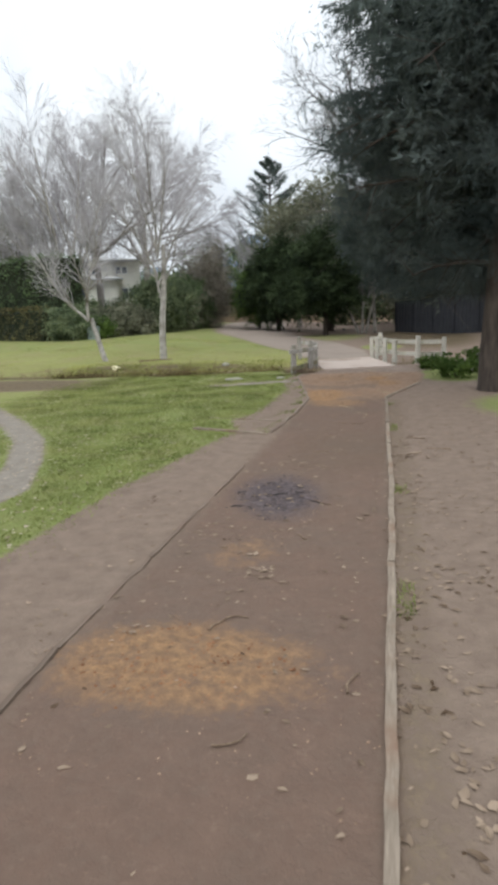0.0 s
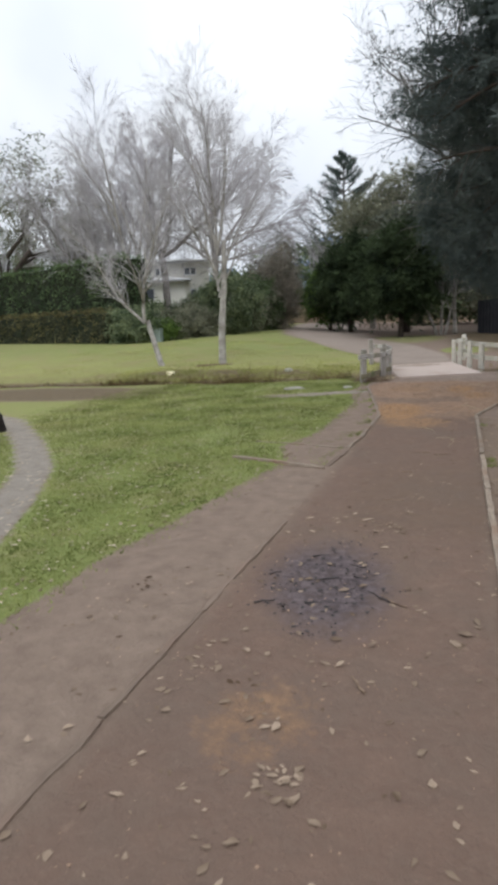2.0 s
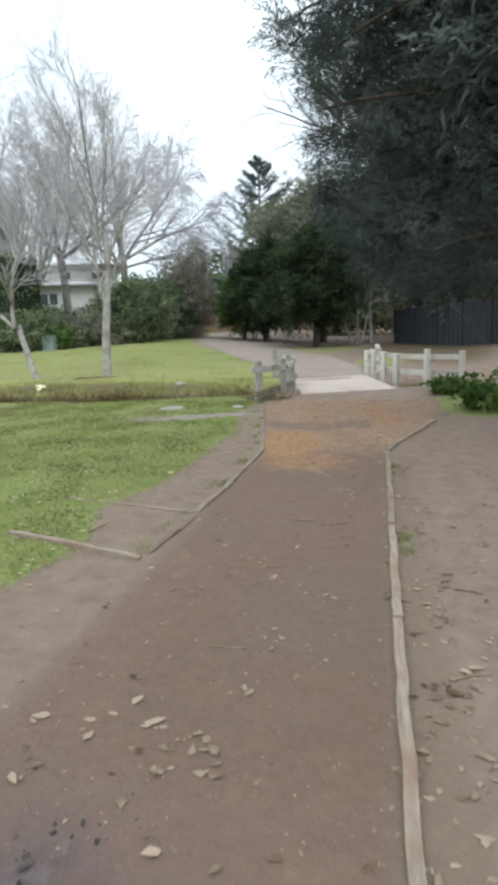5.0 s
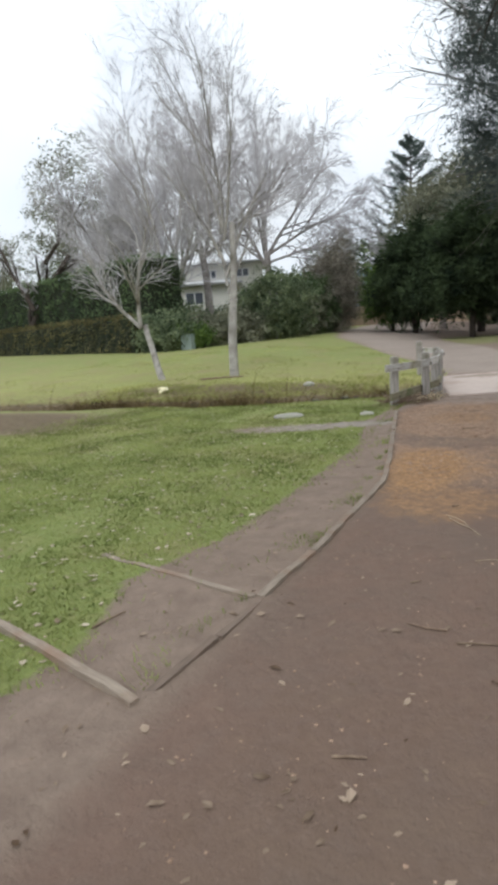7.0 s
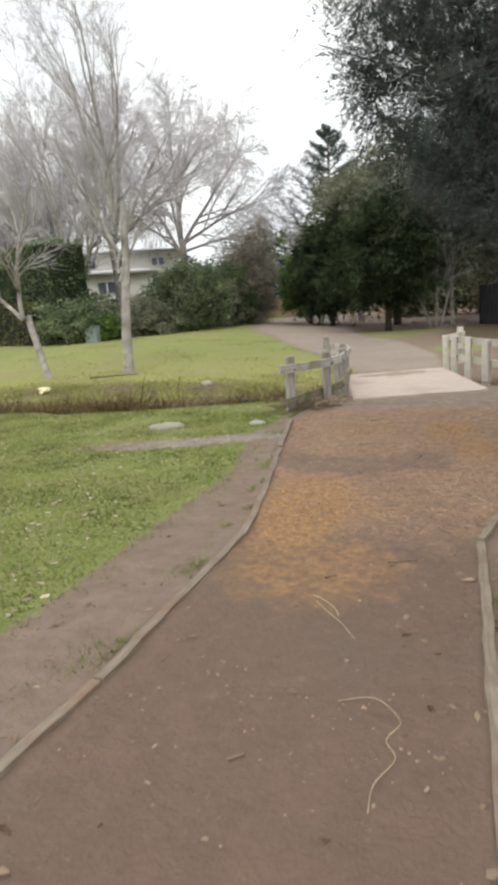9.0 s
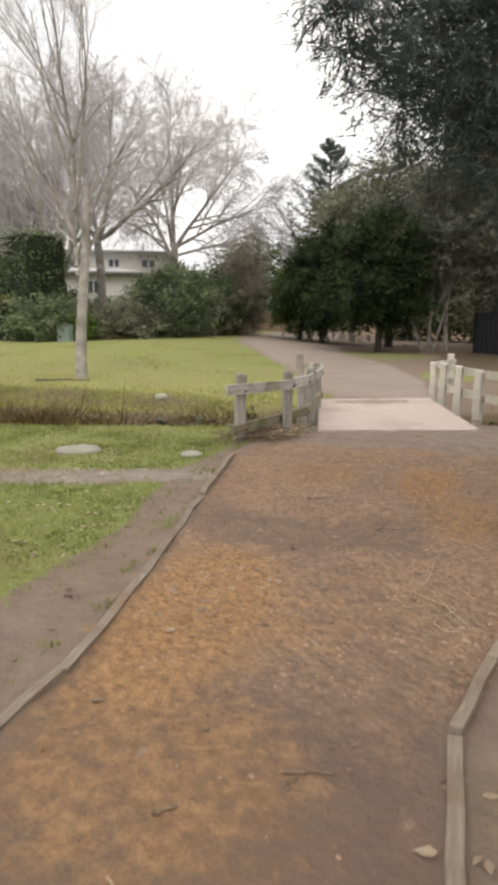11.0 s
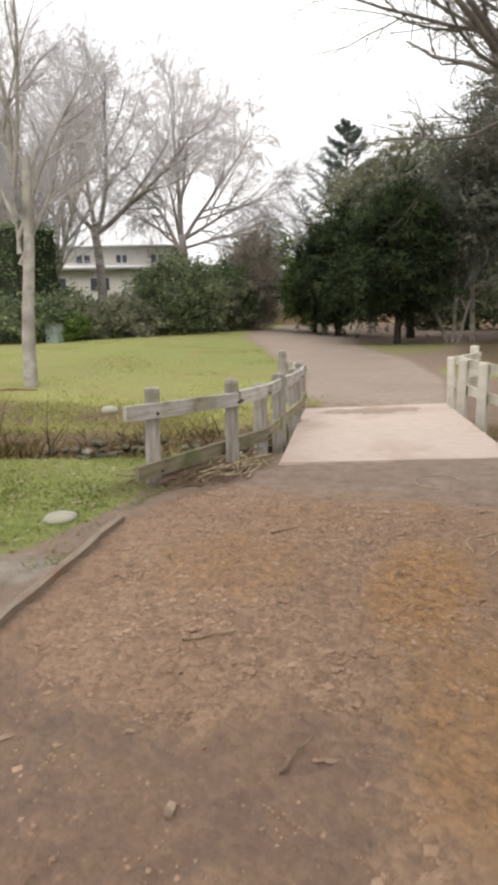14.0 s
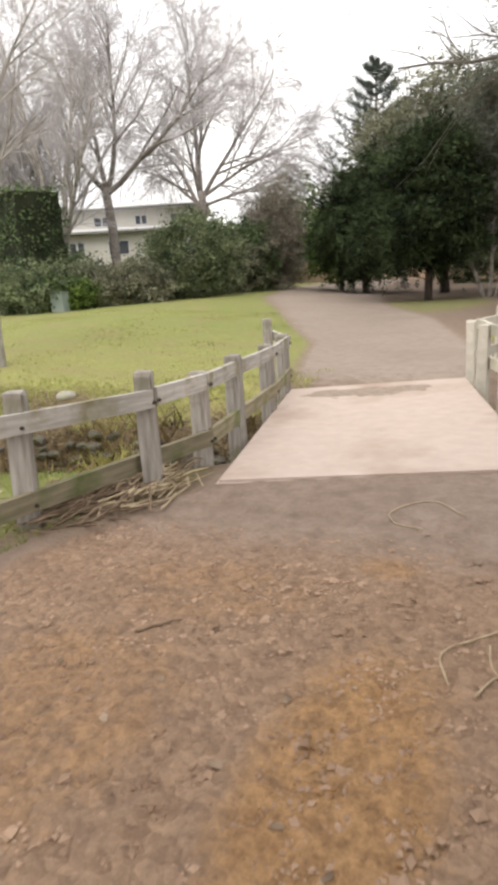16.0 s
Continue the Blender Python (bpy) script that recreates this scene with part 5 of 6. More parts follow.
# ---------- ground details ----------
rng = random.Random(9)
for (x, y, r, sq, lab) in ((-4.3, 17.1, 0.27, 0.16, "flat grey stone lying in the grass"), (-3.03, 17.42, 0.13, 0.3, "small grey stone beside the bare soil"), (-5.8, 22.5, 0.14, 0.6, "pale stone in the ditch bank")):
    solo("stone", bm_mesh("stone", lump(rng, r, sq), PALESTONE, True), lab, "stone", "", "", Matrix.Translation((x, y, hz(x, y) + r * sq * 0.1)))
solo("paper_scrap", bm_mesh("paper_scrap", lump(rng, 0.16, 0.55, 2, 0.9), SCRAP), "crumpled pale yellow paper on the ditch bank", "litter", "", "", Matrix.Translation((-9.86, 22.0, hz(-9.86, 22.0) + 0.05)))
st = thing("tree_stump", (-8.35, 11.2, hz(-8.35, 11.2)), "low black stump standing in the grass", "stump")
stem = [(Vector((0, 0, z)), r) for z, r in ((-0.1, 0.27), (0.05, 0.24), (0.2, 0.21), (0.3, 0.2), (0.33, 0.16))]
part("trunk", mesh_of("trunk", *tubes([stem], 12), STUMP, True), st)


def blade_field(name, places, material, high, label, category, seed, lean=0.5, wide=0.012, fine=False):
    """Many upright grass blades, each a bent tapering strip, or a plain sliver where they are fine."""
    r = np.random.default_rng(seed)
    n = len(places)
    p = np.array(places)
    ang, la = r.uniform(0, 2 * np.pi, n), r.uniform(0, 2 * np.pi, n)
    h = high * r.uniform(0.5, 1.3, n)
    w = wide * r.uniform(0.6, 1.3, n)
    side = np.stack([np.cos(ang), np.sin(ang), 0 * ang], 1) * w[:, None] / 2
    tilt = np.stack([np.cos(la), np.sin(la), 0 * la], 1) * (h * lean * r.uniform(0.2, 1.2, n))[:, None]
    up = np.stack([0 * h, 0 * h, h], 1)
    if fine:
        vs = np.concatenate([p - side, p + side, p + tilt + up], 1).reshape(-1, 3)
        fs = [(3 * i, 3 * i + 1, 3 * i + 2) for i in range(n)]
    else:
        vs = np.concatenate([p - side, p + side, p + side * 0.7 + tilt * 0.4 + up * 0.6, p - side * 0.7 + tilt * 0.4 + up * 0.6, p + tilt + up], 1).reshape(-1, 3)
        fs = [f for k in range(0, 5 * n, 5) for f in ((k, k + 1, k + 2, k + 3), (k + 3, k + 2, k + 4))]
    solo(name, mesh_of(name, vs.tolist(), fs, material), label, category, "stuff")


def scatter(n, x0, x1, y0, y1, keep, seed):
    r = np.random.default_rng(seed)
    x, y = r.uniform(x0, x1, n), r.uniform(y0, y1, n)
    k = keep(x, y, r)
    x, y = x[k], y[k]
    return np.stack([x, y, height(x, y) - 0.004], 1).tolist()


def on_lawn(x, y, r):
    edge = x_on(GRASS_EDGE, y) - x
    ok = edge > r.normal(0.02, 0.12, len(x))
    ok &= near_line(TRAIL, x, y) > 0.3 + r.normal(0, 0.05, len(x))
    ok &= (near_line(SPUR, x, y) > 0.33 + r.normal(0, 0.08, len(x))) | (x < -4.4 + r.normal(0, 0.4, len(x)))
    ok &= y - y_on(DITCH, x) < -1.5 + r.normal(0, 0.08, len(x))
    patch = np.array([noise.noise(Vector((a * 1.1, b * 1.1, 2))) for a, b in zip(x, y)])
    ok &= r.random(len(x)) < ease(x, -9.4, -7.6) * ease(y, 3.5, 4.6)
    return ok & (patch > -0.42 + r.normal(0, 0.3, len(x)))


blade_field("grass", scatter(300000, -9.5, -2.2, 3.5, 19.6, on_lawn, 1), BLADE, 0.032, "short green grass with bare worn spots", "grass", 2, 1.3, 0.011, True)


def ditch_edge(x, y, r):
    d = y - y_on(DITCH, x)
    near = np.exp(-((d - 0.8) / 0.4) ** 2) + 0.6 * np.exp(-((d + 1.4) / 0.2) ** 2)
    lumps = np.array([noise.noise(Vector((a * 0.9, b * 1.5, 7))) for a, b in zip(x, y)])
    free = ~((x > -2.9) & (x < 0.5))
    return (r.random(len(x)) < 0.55 * near * (0.3 + lumps)) & free


blade_field("reeds", scatter(60000, -18, 6, 16, 27, ditch_edge, 5), DRYBLADE, 0.2, "dry brown reeds and rough grass along the ditch", "reeds", 6, 1.7, 0.016)
def on_far_lawn(x, y, r):
    lumps = np.array([noise.noise(Vector((a * 0.5, b * 0.35, 3))) for a, b in zip(x, y)])
    return (y - y_on(DITCH, x) > 2.0 + r.normal(0, 0.3, len(x))) & (x < x_on(PATH_LEFT, y) - 0.2) & (r.random(len(x)) < 0.08 + 0.5 * lumps)


blade_field("grass", scatter(120000, -19, -3, 22, 37, on_far_lawn, 121), DRYLAWN, 0.03, "short yellowing lawn grass beyond the ditch", "grass", 122, 1.8, 0.03, True)
blade_field("grass", scatter(60000, -12, -2.6, 20.5, 25, lambda x, y, r: r.random(len(x)) < ease(y - y_on(DITCH, x), 0.8, 1.2) * (1 - ease(y - y_on(DITCH, x), 2.2, 3.8)) * (0.35 + 0.35 * np.sin(x * 2.7 + 2 * np.sin(y * 1.9)) * np.sin(y * 3.3)), 117), DRYLAWN, 0.06, "rough yellowing grass on the ditch bank", "grass", 118, 1.6, 0.014)
blade_field("reeds", scatter(26000, -11, -4.6, 18.3, 21, lambda x, y, r: r.random(len(x)) < 0.8 * np.exp(-((y - y_on(DITCH, x) + 0.45) / 0.5) ** 2) * ease(-x, 4.8, 6.2) * (0.5 + 0.5 * np.sin(x * 3.1) * np.sin(x * 1.3 + 1)), 115), DARKREED, 0.66, "dark withered reeds drooping in the ditch", "reeds", 116, 0.7, 0.02)
blade_field("reeds", scatter(9000, -5.4, -2.55, 20.3, 22.4, lambda x, y, r: r.random(len(x)) < 0.6 * np.exp(-((y - y_on(DITCH, x) - 0.75) / 0.28) ** 2) * (0.45 + 0.55 * np.sin(x * 5.1) * np.sin(x * 2.3)), 119), DARKREED, 0.26, "dark tangled weeds hanging over the ditch stones", "reeds", 120, 1.5, 0.014)
blade_field("reeds", scatter(2600, -7.2, -5.7, 18.9, 20.6, lambda x, y, r: r.random(len(x)) < 1.1 - np.hypot((x + 6.4) / 0.75, (y - 19.7) / 0.6), 15), YELLOWREED, 0.46, "tall yellow-green reed clump in the ditch", "reeds", 16, 0.8, 0.02)
blade_field("reeds", scatter(1500, -4.4, -3.6, 20.2, 21.6, lambda x, y, r: r.random(len(x)) < 1.0 - np.hypot((x + 4.0) / 0.4, (y - 20.9) / 0.6), 17), YELLOWREED, 0.3, "small dry reed clump in the ditch", "reeds", 18, 0.9, 0.014)
blade_field("grass", scatter(12000, -0.25, 0.15, 1.5, 13, lambda x, y, r: (np.abs(x - x_on(CURB_RIGHT, y) - 0.09) < 0.06) & (np.sin(y * 2.1) + 0.5 * np.sin(y * 5.3) > 0.95), 21), BLADE, 0.04, "grass tufts growing along the timber edging", "grass", 22, 1.1, 0.006)


def tufted(x, y, r):
    lumps = np.array([noise.noise(Vector((a * 4, b * 1.9, 6))) + 0.5 * noise.noise(Vector((a * 9, b * 7, 1))) for a, b in zip(x, y)])
    side = x - np.where(y < 13.05, x_on(CURB_MID, y), x_on(CURB_UP, y)) + 0.04
    beside = (side < 0) & (r.random(len(x)) < np.exp(side / 0.1)) & (lumps > 0.12)
    foot = (near_line([(-2.9, 18.2), (-2.45, 19.1), (-2.15, 19.8)], x, y) < 0.2) & (r.random(len(x)) < 0.5)
    return beside | foot


blade_field("grass", scatter(40000, -2.7, -1.7, 9.3, 19.2, tufted, 23), BLADE, 0.042, "grass tufts growing along the timber edging", "grass", 24, 1.1, 0.006)


def crumb_field(name, places, material, size, label, category, seed, flat=0.55, most=2.0):
    """Small irregular crumbs of clay and stone lying on the ground."""
    r = random.Random(seed)
    base = [Vector(q) for q in ((1, 0, 0), (0, 1, 0), (-1, 0, 0), (0, -1, 0), (0, 0, 1), (0, 0, -1))]
    fan = ((0, 1, 4), (1, 2, 4), (2, 3, 4), (3, 0, 4), (1, 0, 5), (2, 1, 5), (3, 2, 5), (0, 3, 5))
    vs, fs = [], []
    for p in places:
        s = size * min(most, r.lognormvariate(-0.3, 0.45))
        m = Euler((r.uniform(0, 6.28), r.uniform(0, 6.28), r.uniform(0, 6.28))).to_matrix()
        k = len(vs)
        for q in base:
            w = m @ (q * r.uniform(0.55, 1.15))
            w.z *= flat
            vs.append(Vector(p) + w * s + Vector((0, 0, s * flat * 0.35)))
        fs += [tuple(k + a for a in f) for f in fan]
    solo(name, mesh_of(name, vs, fs, material), label, category, "stuff")


def on_path(x, y, r):
    lumps = np.array([noise.noise(Vector((a * 1.3, b * 1.3, 4))) for a, b in zip(x, y)])
    dens = 0.25 + 0.75 * ease(y, 12.8, 14.5) * (1 - 0.7 * ease(y, 18, 19))
    return (x > x_on(PATH_LEFT, y) + 0.05) & (x < x_on(PATH_RIGHT, y) - 0.05) & (r.random(len(x)) < dens * (0.5 + 1.2 * lumps))


crumb_field("clay_crumbs", scatter(60000, -2.7, 0.8, 2, 19.2, on_path, 31), PEBBLE, 0.0075, "loose clay crumbs and gravel on the path", "gravel", 32)
crumb_field("clay_clods", scatter(15000, -2.6, 0.6, 13.2, 18.7, lambda x, y, r: (x > x_on(PATH_LEFT, y) + 0.08) & (x < x_on(PATH_RIGHT, y)) & (r.random(len(x)) > 0.92 * smooth_spot(x, y)), 33), PEBBLE, 0.0105, "dry broken clods covering the path", "gravel", 34, 0.42, 2.0)
crumb_field("orange_mulch", scatter(14000, -2.2, -0.6, 2.4, 5.2, lambda x, y, r: r.random(len(x)) < np.maximum(0.8 - np.hypot((x + 1.4) / 0.9, (y - 2.98) / 0.58), 0.25 - np.hypot((x + 1.38) / 0.5, (y - 4.55) / 0.55)), 35), REDCRUMB, 0.009, "reddish orange mulch crumbs spread on the path", "mulch", 36)
crumb_field("orange_mulch", scatter(16000, -2.6, 0.4, 12.2, 18.0, lambda x, y, r: (x > x_on(PATH_LEFT, y) + 0.06) & (r.random(len(x)) < np.maximum(0.8 - np.hypot((x + 1.55) / 0.7, (y - 13.75) / 1.5), 0.8 - np.hypot((x + 0.4) / 0.45, (y - 16.9) / 1.1))), 39), ORANGECRUMB, 0.009, "orange mulch crumbs spread on the path", "mulch", 40)
crumb_field("charcoal", scatter(3200, -2.2, -0.5, 5.0, 7.3, lambda x, y, r: r.random(len(x)) < 1.05 - np.hypot((x + 1.4) / 0.64, (y - 6.1) / 1.0), 37), CHAR, 0.0085, "charred scraps of a burnt-out campfire", "charcoal", 38, 0.4)


crumb_field("clay_clods", scatter(5200, -2.5, 0.6, 13.6, 18.7, lambda x, y, r: (x > x_on(PATH_LEFT, y) + 0.08) & (x < x_on(PATH_RIGHT, y)) & (r.random(len(x)) > 0.92 * smooth_spot(x, y)), 133), PEBBLE, 0.018, "larger dry clods lying on the path", "gravel", 134, 0.27, 1.8)


def soil_drift():
    """A thin drift of soil trodden over the far end of the slab."""
    vs, fs = [], []
    n, m = 40, 12
    for i in range(n + 1):
        for k in range(m + 1):
            u, w = i / n * 2 - 1, k / m * 2 - 1
            edge = 0.85 - w * w - u * u + 0.7 * noise.noise(Vector((u * 2.6, w * 1.4, 3))) + 0.25 * noise.noise(Vector((u * 9, w * 4, 8)))
            x = -1.72 + 0.86 * u - 0.1 * w
            y = 22.95 + 0.42 * u + 0.34 * w * (1 + 0.4 * noise.noise(Vector((u * 2.2, 5, 1))))
            vs.append((x, y, 0.02 + 0.016 * (edge - 0.1) * (1 + 0.5 * noise.noise(Vector((x * 6, y * 6, 0))))))
    for i in range(n):
        for k in range(m):
            a = i * (m + 1) + k
            fs.append((a, a + m + 1, a + m + 2, a + 1))
    solo("soil_drift", mesh_of("soil_drift", vs, fs, DRIFT, True), "brown soil trodden over the concrete slab", "soil", "stuff")


soil_drift()


def leaf_litter(name, places, size, material, label, seed):
    """Fallen leaves, each a curled little sheet with a midrib fold."""
    r = random.Random(seed)
    vs, fs = [], []
    for p in places:
        s = size * r.uniform(0.5, 1.3)
        a = r.uniform(0, 6.28)
        curl = r.uniform(0.05, 0.35)
        k = len(vs)
        for x, y, z in ((-1, 0, 0.1), (-0.3, 0.5, curl), (0.5, 0.38, curl), (1, 0, 0.2), (0.5, -0.38, curl * 0.7), (-0.3, -0.5, curl)):
            x, y = x * r.uniform(0.7, 1.15), y * r.uniform(0.4, 1.4)
            vs.append(Vector(p) + Vector(((x * math.cos(a) - y * math.sin(a)) * s, (x * math.sin(a) + y * math.cos(a)) * s, z * s + 0.006)))
        fs += [(k, k + 3, k + 2, k + 1), (k, k + 5, k + 4, k + 3)]
    solo(name, mesh_of(name, vs, fs, material), label, "leaves", "stuff")


leaf_litter("fallen_leaves", scatter(900, -3.1, 1.2, 1.5, 19, lambda x, y, r: r.random(len(x)) < 0.75 - 0.03 * y + 0.2, 41), 0.028, FALLEN, "dry brown leaves scattered on the path", 42)
leaf_litter("fallen_leaves", scatter(9000, -9, -2.4, 4, 19, lambda x, y, r: (r.random(len(x)) < 0.55) & (x < x_on(GRASS_EDGE, y) - 0.05), 43), 0.029, PALEFALLEN, "dry pale leaves scattered in the grass", 44)
leaf_litter("fallen_leaves", scatter(700, -0.3, 0.12, 1.5, 13, lambda x, y, r: r.random(len(x)) < 0.6, 45), 0.03, FALLEN, "dry leaves gathered against the timber edging", 46)
leaf_litter("fallen_leaves", scatter(16000, -16, 5, 16, 26, lambda x, y, r: (r.random(len(x)) < 0.9 * np.exp(-((y - y_on(DITCH, x) - 0.7) / 1.3) ** 2)) & ~((x > -2.9) & (x < 0.4)), 47), 0.045, FALLEN, "dry leaves lying in the ditch", 48)


leaf_litter("charred_leaves", scatter(1100, -2.0, -0.7, 5.2, 7.3, lambda x, y, r: r.random(len(x)) < 0.95 - np.hypot((x + 1.36) / 0.52, (y - 6.15) / 0.85), 57), 0.021, CHAR, "charred curled leaves of a burnt-out campfire", 58)
leaf_litter("fallen_leaves", scatter(90, -1.9, -0.7, 4.0, 7.8, lambda x, y, r: r.random(len(x)) < 0.8, 59), 0.034, FALLEN, "dry curled leaves round the burnt patch", 60)


for i, (x, y, n, spread) in enumerate(((-1.02, 7.35, 16, 0.16), (-1.2, 4.2, 12, 0.1), (-1.28, 3.78, 6, 0.14), (-1.9, 4.9, 10, 0.2), (-2.5, 5.6, 16, 0.3), (0.35, 4.2, 18, 0.25), (0.25, 2.9, 14, 0.18), (-3.2, 16.6, 10, 0.25))):
    leaf_litter("fallen_leaves", scatter(n * 3, x - spread, x + spread, y - spread, y + spread, lambda a, b, r: r.random(len(a)) < 0.4, 400 + i), 0.027, FALLEN, "small drift of dry curled leaves on bare soil", 420 + i)
leaf_litter("fallen_leaves", scatter(900, -3.3, 1.1, 2.5, 13, lambda x, y, r: r.random(len(x)) < 0.75, 61), 0.017, FALLEN, "small crumpled leaf scraps trodden into the path", 62)
leaf_litter("fallen_leaves", scatter(420, -0.05, 1.3, 1.5, 12, lambda x, y, r: r.random(len(x)) < 0.8, 63), 0.03, FALLEN, "dry leaves lying on the bare soil", 64)


leaf_litter("fallen_leaves", [(x, y, hz(x, y)) for x, y in [(-0.38, 6.28), (-0.38, 6.04), (-0.4, 5.75), (-0.4, 5.68), (-0.53, 5.48), (-0.47, 5.58), (-1.17, 5.39), (-0.96, 5.37), (-1.1, 5.11), (-1.5, 7.35), (-1.26, 7.49)]], 0.042, FALLEN, "large pale dry leaves lying on the path", 65)


def stick(x, y, turn, length, bend, material, label, r0=0.008, seed=0):
    r = random.Random(seed)
    n = 7
    line = []
    for i in range(n + 1):
        u = i / n
        px, py = (u - 0.5) * length, bend * math.sin(u * math.pi) * length + r.uniform(-0.012, 0.012) * length * 2
        c, s = math.cos(radians(turn)), math.sin(radians(turn))
        gx, gy = x + px * c - py * s, y + px * s + py * c
        line.append((Vector((gx, gy, hz(gx, gy) + r0 * 0.9 + r.uniform(0, 0.006))), r0 * (1 - 0.5 * u)))
    solo("stick", mesh_of("stick", *tubes([line], 6), material, True), label, "stick", "", "sticks on the ground")


for i, (x, y, turn, ln, bend) in enumerate([(-1.3, 3.42, 60, 0.18, 0.1), (-1.21, 3.5, 5, 0.14, 0.1), (-0.48, 2.9, 75, 0.2, 0.15), (-1.0, 2.38, 35, 0.17, -0.2), (-0.9, 5.95, 140, 0.22, 0.05), (-0.98, 4.95, 120, 0.16, 0.02), (-0.95, 10.35, 175, 0.2, 0.05), (-0.68, 10.23, 10, 0.22, 0.03), (-1.1, 10.9, 35, 0.07, 0.02), (-1.05, 9.25, 15, 0.13, 0.02), (-1.1, 8.15, 175, 0.2, 0.04), (-0.7, 15.5, 75, 0.22, 0.06), (-1.3, 16.15, 35, 0.25, 0.02), (-1.38, 17.6, 40, 0.2, 0.02), (-0.67, 12.78, 12, 0.18, 0.04), (-1.05, 12.47, 45, 0.08, 0.1), (0.15, 9.0, 160, 0.28, 0.05), (0.08, 8.0, 20, 0.2, 0.06), (0.4, 8.3, 170, 0.3, 0.04), (-2.2, 18.9, 60, 0.35, 0.05), (-2.6, 9.9, 70, 0.22, 0.1)]):
    stick(x, y, turn, ln, bend, STICK, "short dry brown stick lying on the path", 0.007, 200 + i)
for i, (x, y, turn, ln, bend) in enumerate([(-1.35, 6.2, 15, 0.16, 0.1), (-1.2, 6.45, 160, 0.13, 0.05), (-1.5, 6.6, 25, 0.12, 0.1), (-1.15, 6.25, 5, 0.1, -0.1), (-1.7, 5.75, 30, 0.14, 0.08), (-1.0, 6.0, 140, 0.2, 0.03), (-1.4, 5.8, 20, 0.09, 0.05), (-1.75, 6.2, 40, 0.1, 0.1)]):
    stick(x, y, turn, ln, bend, CHAR, "charred black twig of a burnt-out campfire", 0.006, 260 + i)
stick(-8.9, 23.7, 12, 1.3, 0.06, STICK, "fallen dark branch below the bare tree", 0.03, 250)


def cord(points, label, material, r0, seed):
    """A loose strand lying on the ground through the given corners, smoothed."""
    pts = [Vector((x, y, 0)) for x, y in points]
    line = []
    for i in range(len(pts) - 1):
        p0, p1, p2, p3 = pts[max(i - 1, 0)], pts[i], pts[i + 1], pts[min(i + 2, len(pts) - 1)]
        for k in range(6):
            t = k / 6
            q = 0.5 * (2 * p1 + (p2 - p0) * t + (2 * p0 - 5 * p1 + 4 * p2 - p3) * t * t + (3 * p1 - p0 - 3 * p2 + p3) * t ** 3)
            line.append((Vector((q.x, q.y, hz(q.x, q.y) + r0 + 0.004)), r0))
    solo("dry_vine", mesh_of("dry_vine", *tubes([line], 5), material, True), label, "vine")


cord([(-0.32, 14.95), (-0.35, 14.55), (-0.42, 14.38), (-0.32, 14.29), (-0.2, 14.23), (-0.25, 14.13), (-0.3, 14.02), (-0.22, 13.95), (-0.13, 14.02), (-0.18, 14.13), (-0.27, 14.29), (-0.33, 14.45)], "pale looped dry vine lying on the path", STRAW, 0.003, 1)
cord([(-0.27, 19.18), (-0.44, 19.37), (-0.6, 19.28), (-0.68, 19.1), (-0.62, 18.98), (-0.44, 18.95)], "pale looped dry vine lying near the slab", STRAW, 0.0037, 2)
cord([(-0.8, 11.29), (-0.66, 11.34), (-0.55, 11.21), (-0.59, 11.09), (-0.55, 11.0), (-0.61, 10.87), (-0.61, 10.73)], "pale crooked dry vine lying on the path", STRAW, 0.0027, 3)
cord([(-1.07, 12.14), (-0.92, 11.95), (-0.8, 11.78)], "pale dry vine lying on the path", STRAW, 0.003, 4)
cord([(-1.1, 12.21), (-1.03, 12.16), (-0.95, 12.07), (-0.92, 11.98)], "pale dry vine lying on the path", STRAW, 0.0027, 6)
cord([(0.17, 18.2), (0.08, 18.16), (-0.01, 18.01), (-0.13, 17.89), (-0.2, 17.82), (-0.23, 17.74), (-0.21, 17.66), (-0.18, 17.58)], "pale crooked dry vine lying at the path's edge", STRAW, 0.004, 5)
cord([(-0.06, 17.87), (-0.04, 17.7), (0.06, 17.58), (0.07, 17.49), (0.02, 17.36), (-0.01, 17.3)], "pale crooked dry vine lying at the path's edge", STRAW, 0.004, 7)
cord([(0.12, 17.58), (0.04, 17.61), (-0.03, 17.66), (-0.1, 17.53)], "pale dry twig lying at the path's edge", STRAW, 0.004, 8)


def brush_pile(x, y, n, reach, label, seed, turn=60, wood=STICK):
    """A loose heap of straw and dead twigs."""
    r = random.Random(seed)
    lines = []
    for _ in range(n):
        a = radians(turn + r.gauss(0, 35))
        cx, cy = x + r.gauss(0, reach), y + r.gauss(0, reach)
        ln = r.uniform(0.1, 0.34)
        d = Vector((math.cos(a), math.sin(a), r.uniform(-0.1, 0.25)))
        z = hz(cx, cy) + r.uniform(0.01, 0.09)
        rr = r.uniform(0.003, 0.009)
        lines.append([(Vector((cx, cy, z)) - d * ln / 2, rr), (Vector((cx, cy, z + r.uniform(-0.01, 0.02))), rr), (Vector((cx, cy, z)) + d * ln / 2, rr * 0.6)])
    solo("brush_pile", mesh_of("brush_pile", *tubes(lines, 4), wood), label, "brush", "stuff")


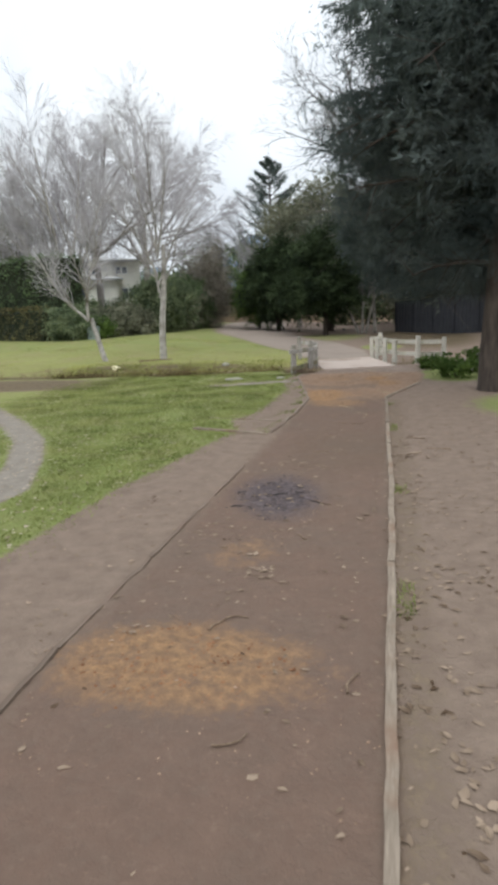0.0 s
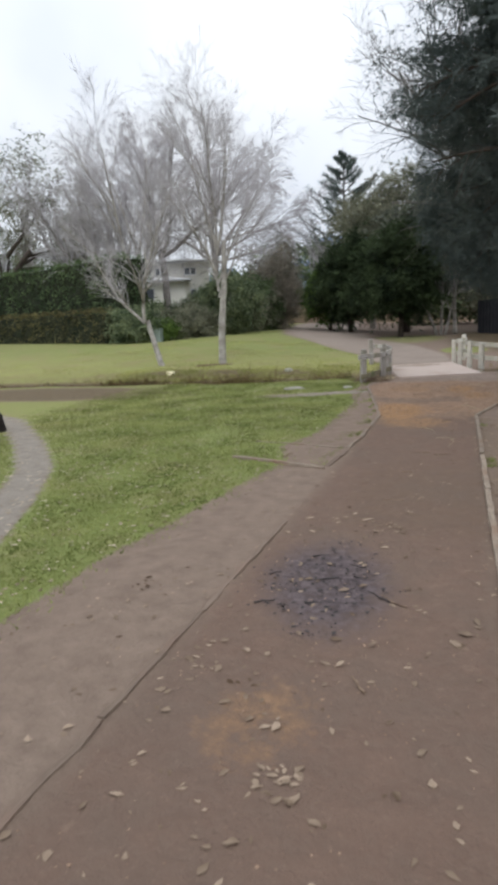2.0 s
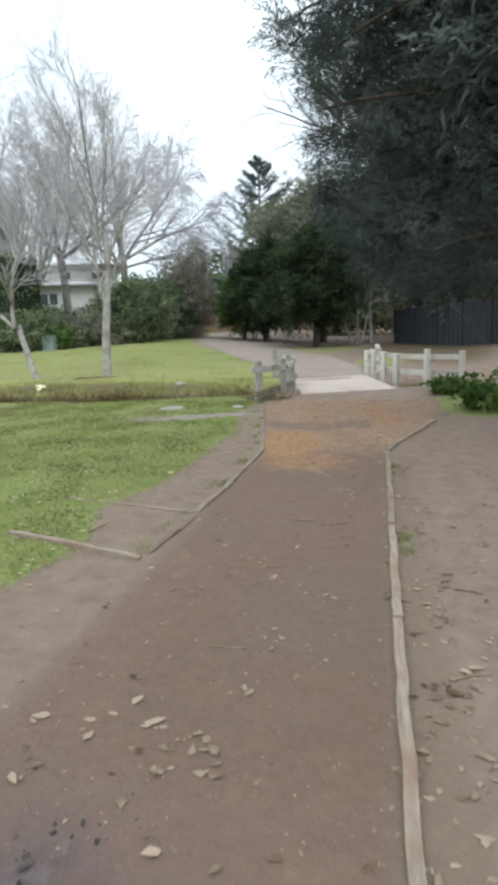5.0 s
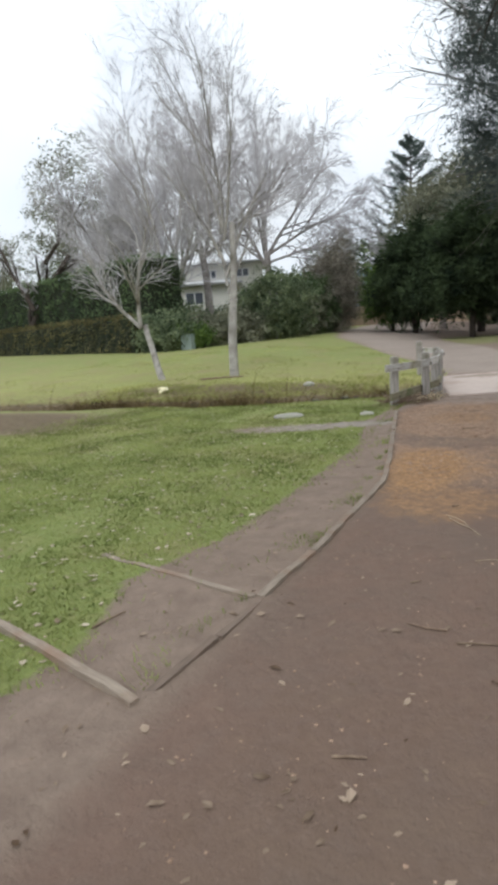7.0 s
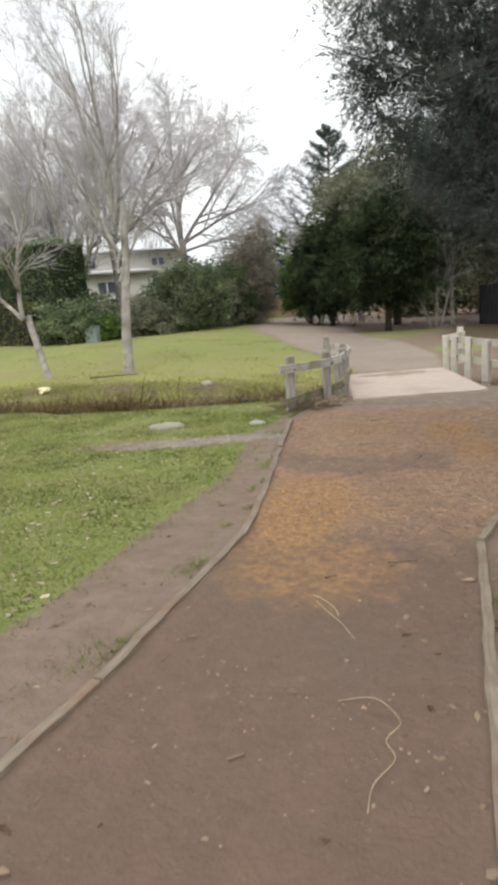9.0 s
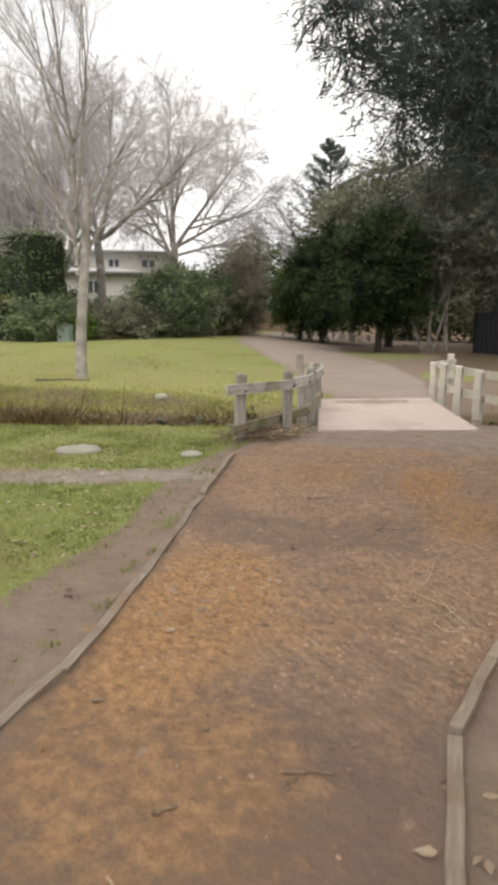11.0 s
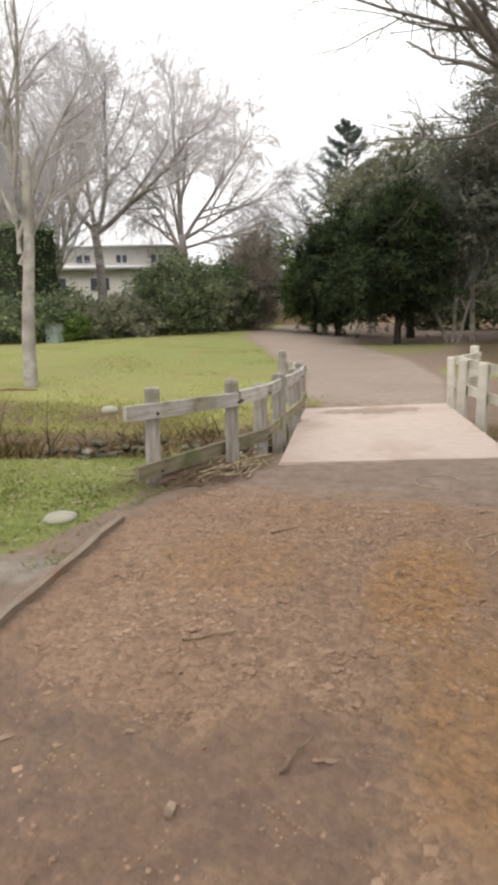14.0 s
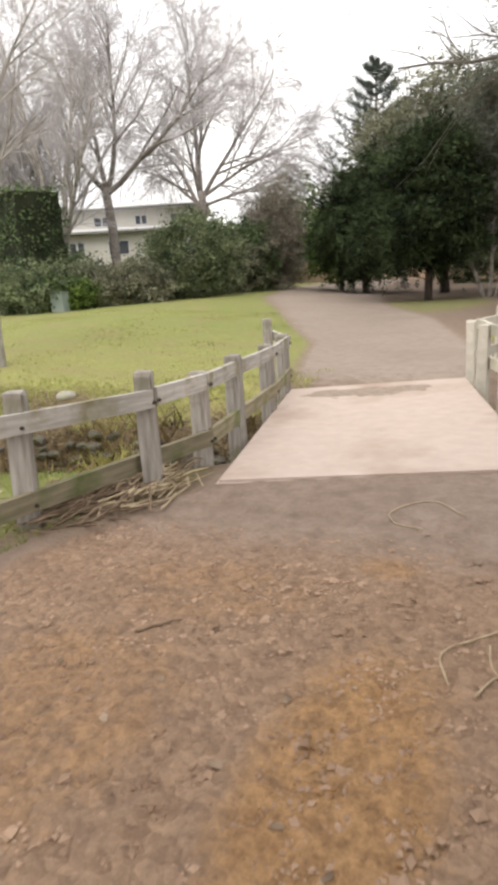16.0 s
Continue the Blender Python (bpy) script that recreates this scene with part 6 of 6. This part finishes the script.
brush_pile(-2.58, 19.1, 160, 0.2, "heap of dead twigs under the fence rail", 1)
brush_pile(-2.5, 19.2, 150, 0.19, "dry straw caught under the fence rail", 2, 75, STRAW)
brush_pile(-2.7, 18.7, 110, 0.2, "dead twigs along the fence foot", 3)
brush_pile(-3.8, 20.6, 120, 0.6, "dead branches lying in the ditch", 5, 20)
brush_pile(0.6, 21.6, 90, 0.5, "dead twigs beside the pale fence", 7, 150)


# low leafy plants by the pine's foot and the pale fence
for i, (x, y, r, h) in enumerate([(1.55, 16.8, 0.5, 0.5), (2.1, 18.2, 0.7, 0.6), (1.2, 19.3, 0.45, 0.35), (0.25, 22.2, 0.3, 0.35), (1.2, 21.6, 0.6, 0.45)]):
    leafy_tree("leafy_plant", (x, y, hz(x, y)), 0.2, 0.02, [((0, 0, h * 0.5), (r, r, h * 0.5))], 60, 16, 0.12, BRIGHTLEAF, GREYBARK, "low leafy green weed beside the pale fence", 300 + i, 0.16, 0.3, 0.5, 4, "weeds by the fence", 0.0)

# stones stacked against the far bank of the ditch
r9 = random.Random(19)
stone_meshes = [bm_mesh("stone", lump(r9, 0.1, 0.6, 1, 0.4), m) for _ in range(2) for m in (STONE, DARKSTONE, DARKSTONE, DARKSTONE)]
wall_of_stones = thing("stone_bank", (0, 0, 0), "rough dry stones stacked against the ditch bank", "stone bank")
for course in range(5):
    x = -8.4 + r9.uniform(0, 0.2)
    while x < -2.55:
        k = r9.uniform(0.5, 1.0) * (1.0 if x > -6 else 0.85)
        d = 0.44 + 0.08 * course + r9.uniform(-0.06, 0.08) - 0.12 * math.sin(x * 1.7) - 0.05 * math.sin(x * 4.3)
        y = float(y_on(DITCH, x)) + d
        if r9.random() < 0.9 - 0.12 * course:
            z = -0.6 + 0.082 * course + r9.uniform(-0.02, 0.03)
            part("stone", r9.choice(stone_meshes), wall_of_stones, "", Matrix.Translation((x, y, z)) @ Matrix.Rotation(r9.uniform(-0.5, 0.5), 4, "Z") @ Matrix.Rotation(r9.uniform(-0.2, 0.2), 4, "Y") @ Matrix.Diagonal((k * 1.35, k, k, 1)))
        x += 0.19 * k * 1.2
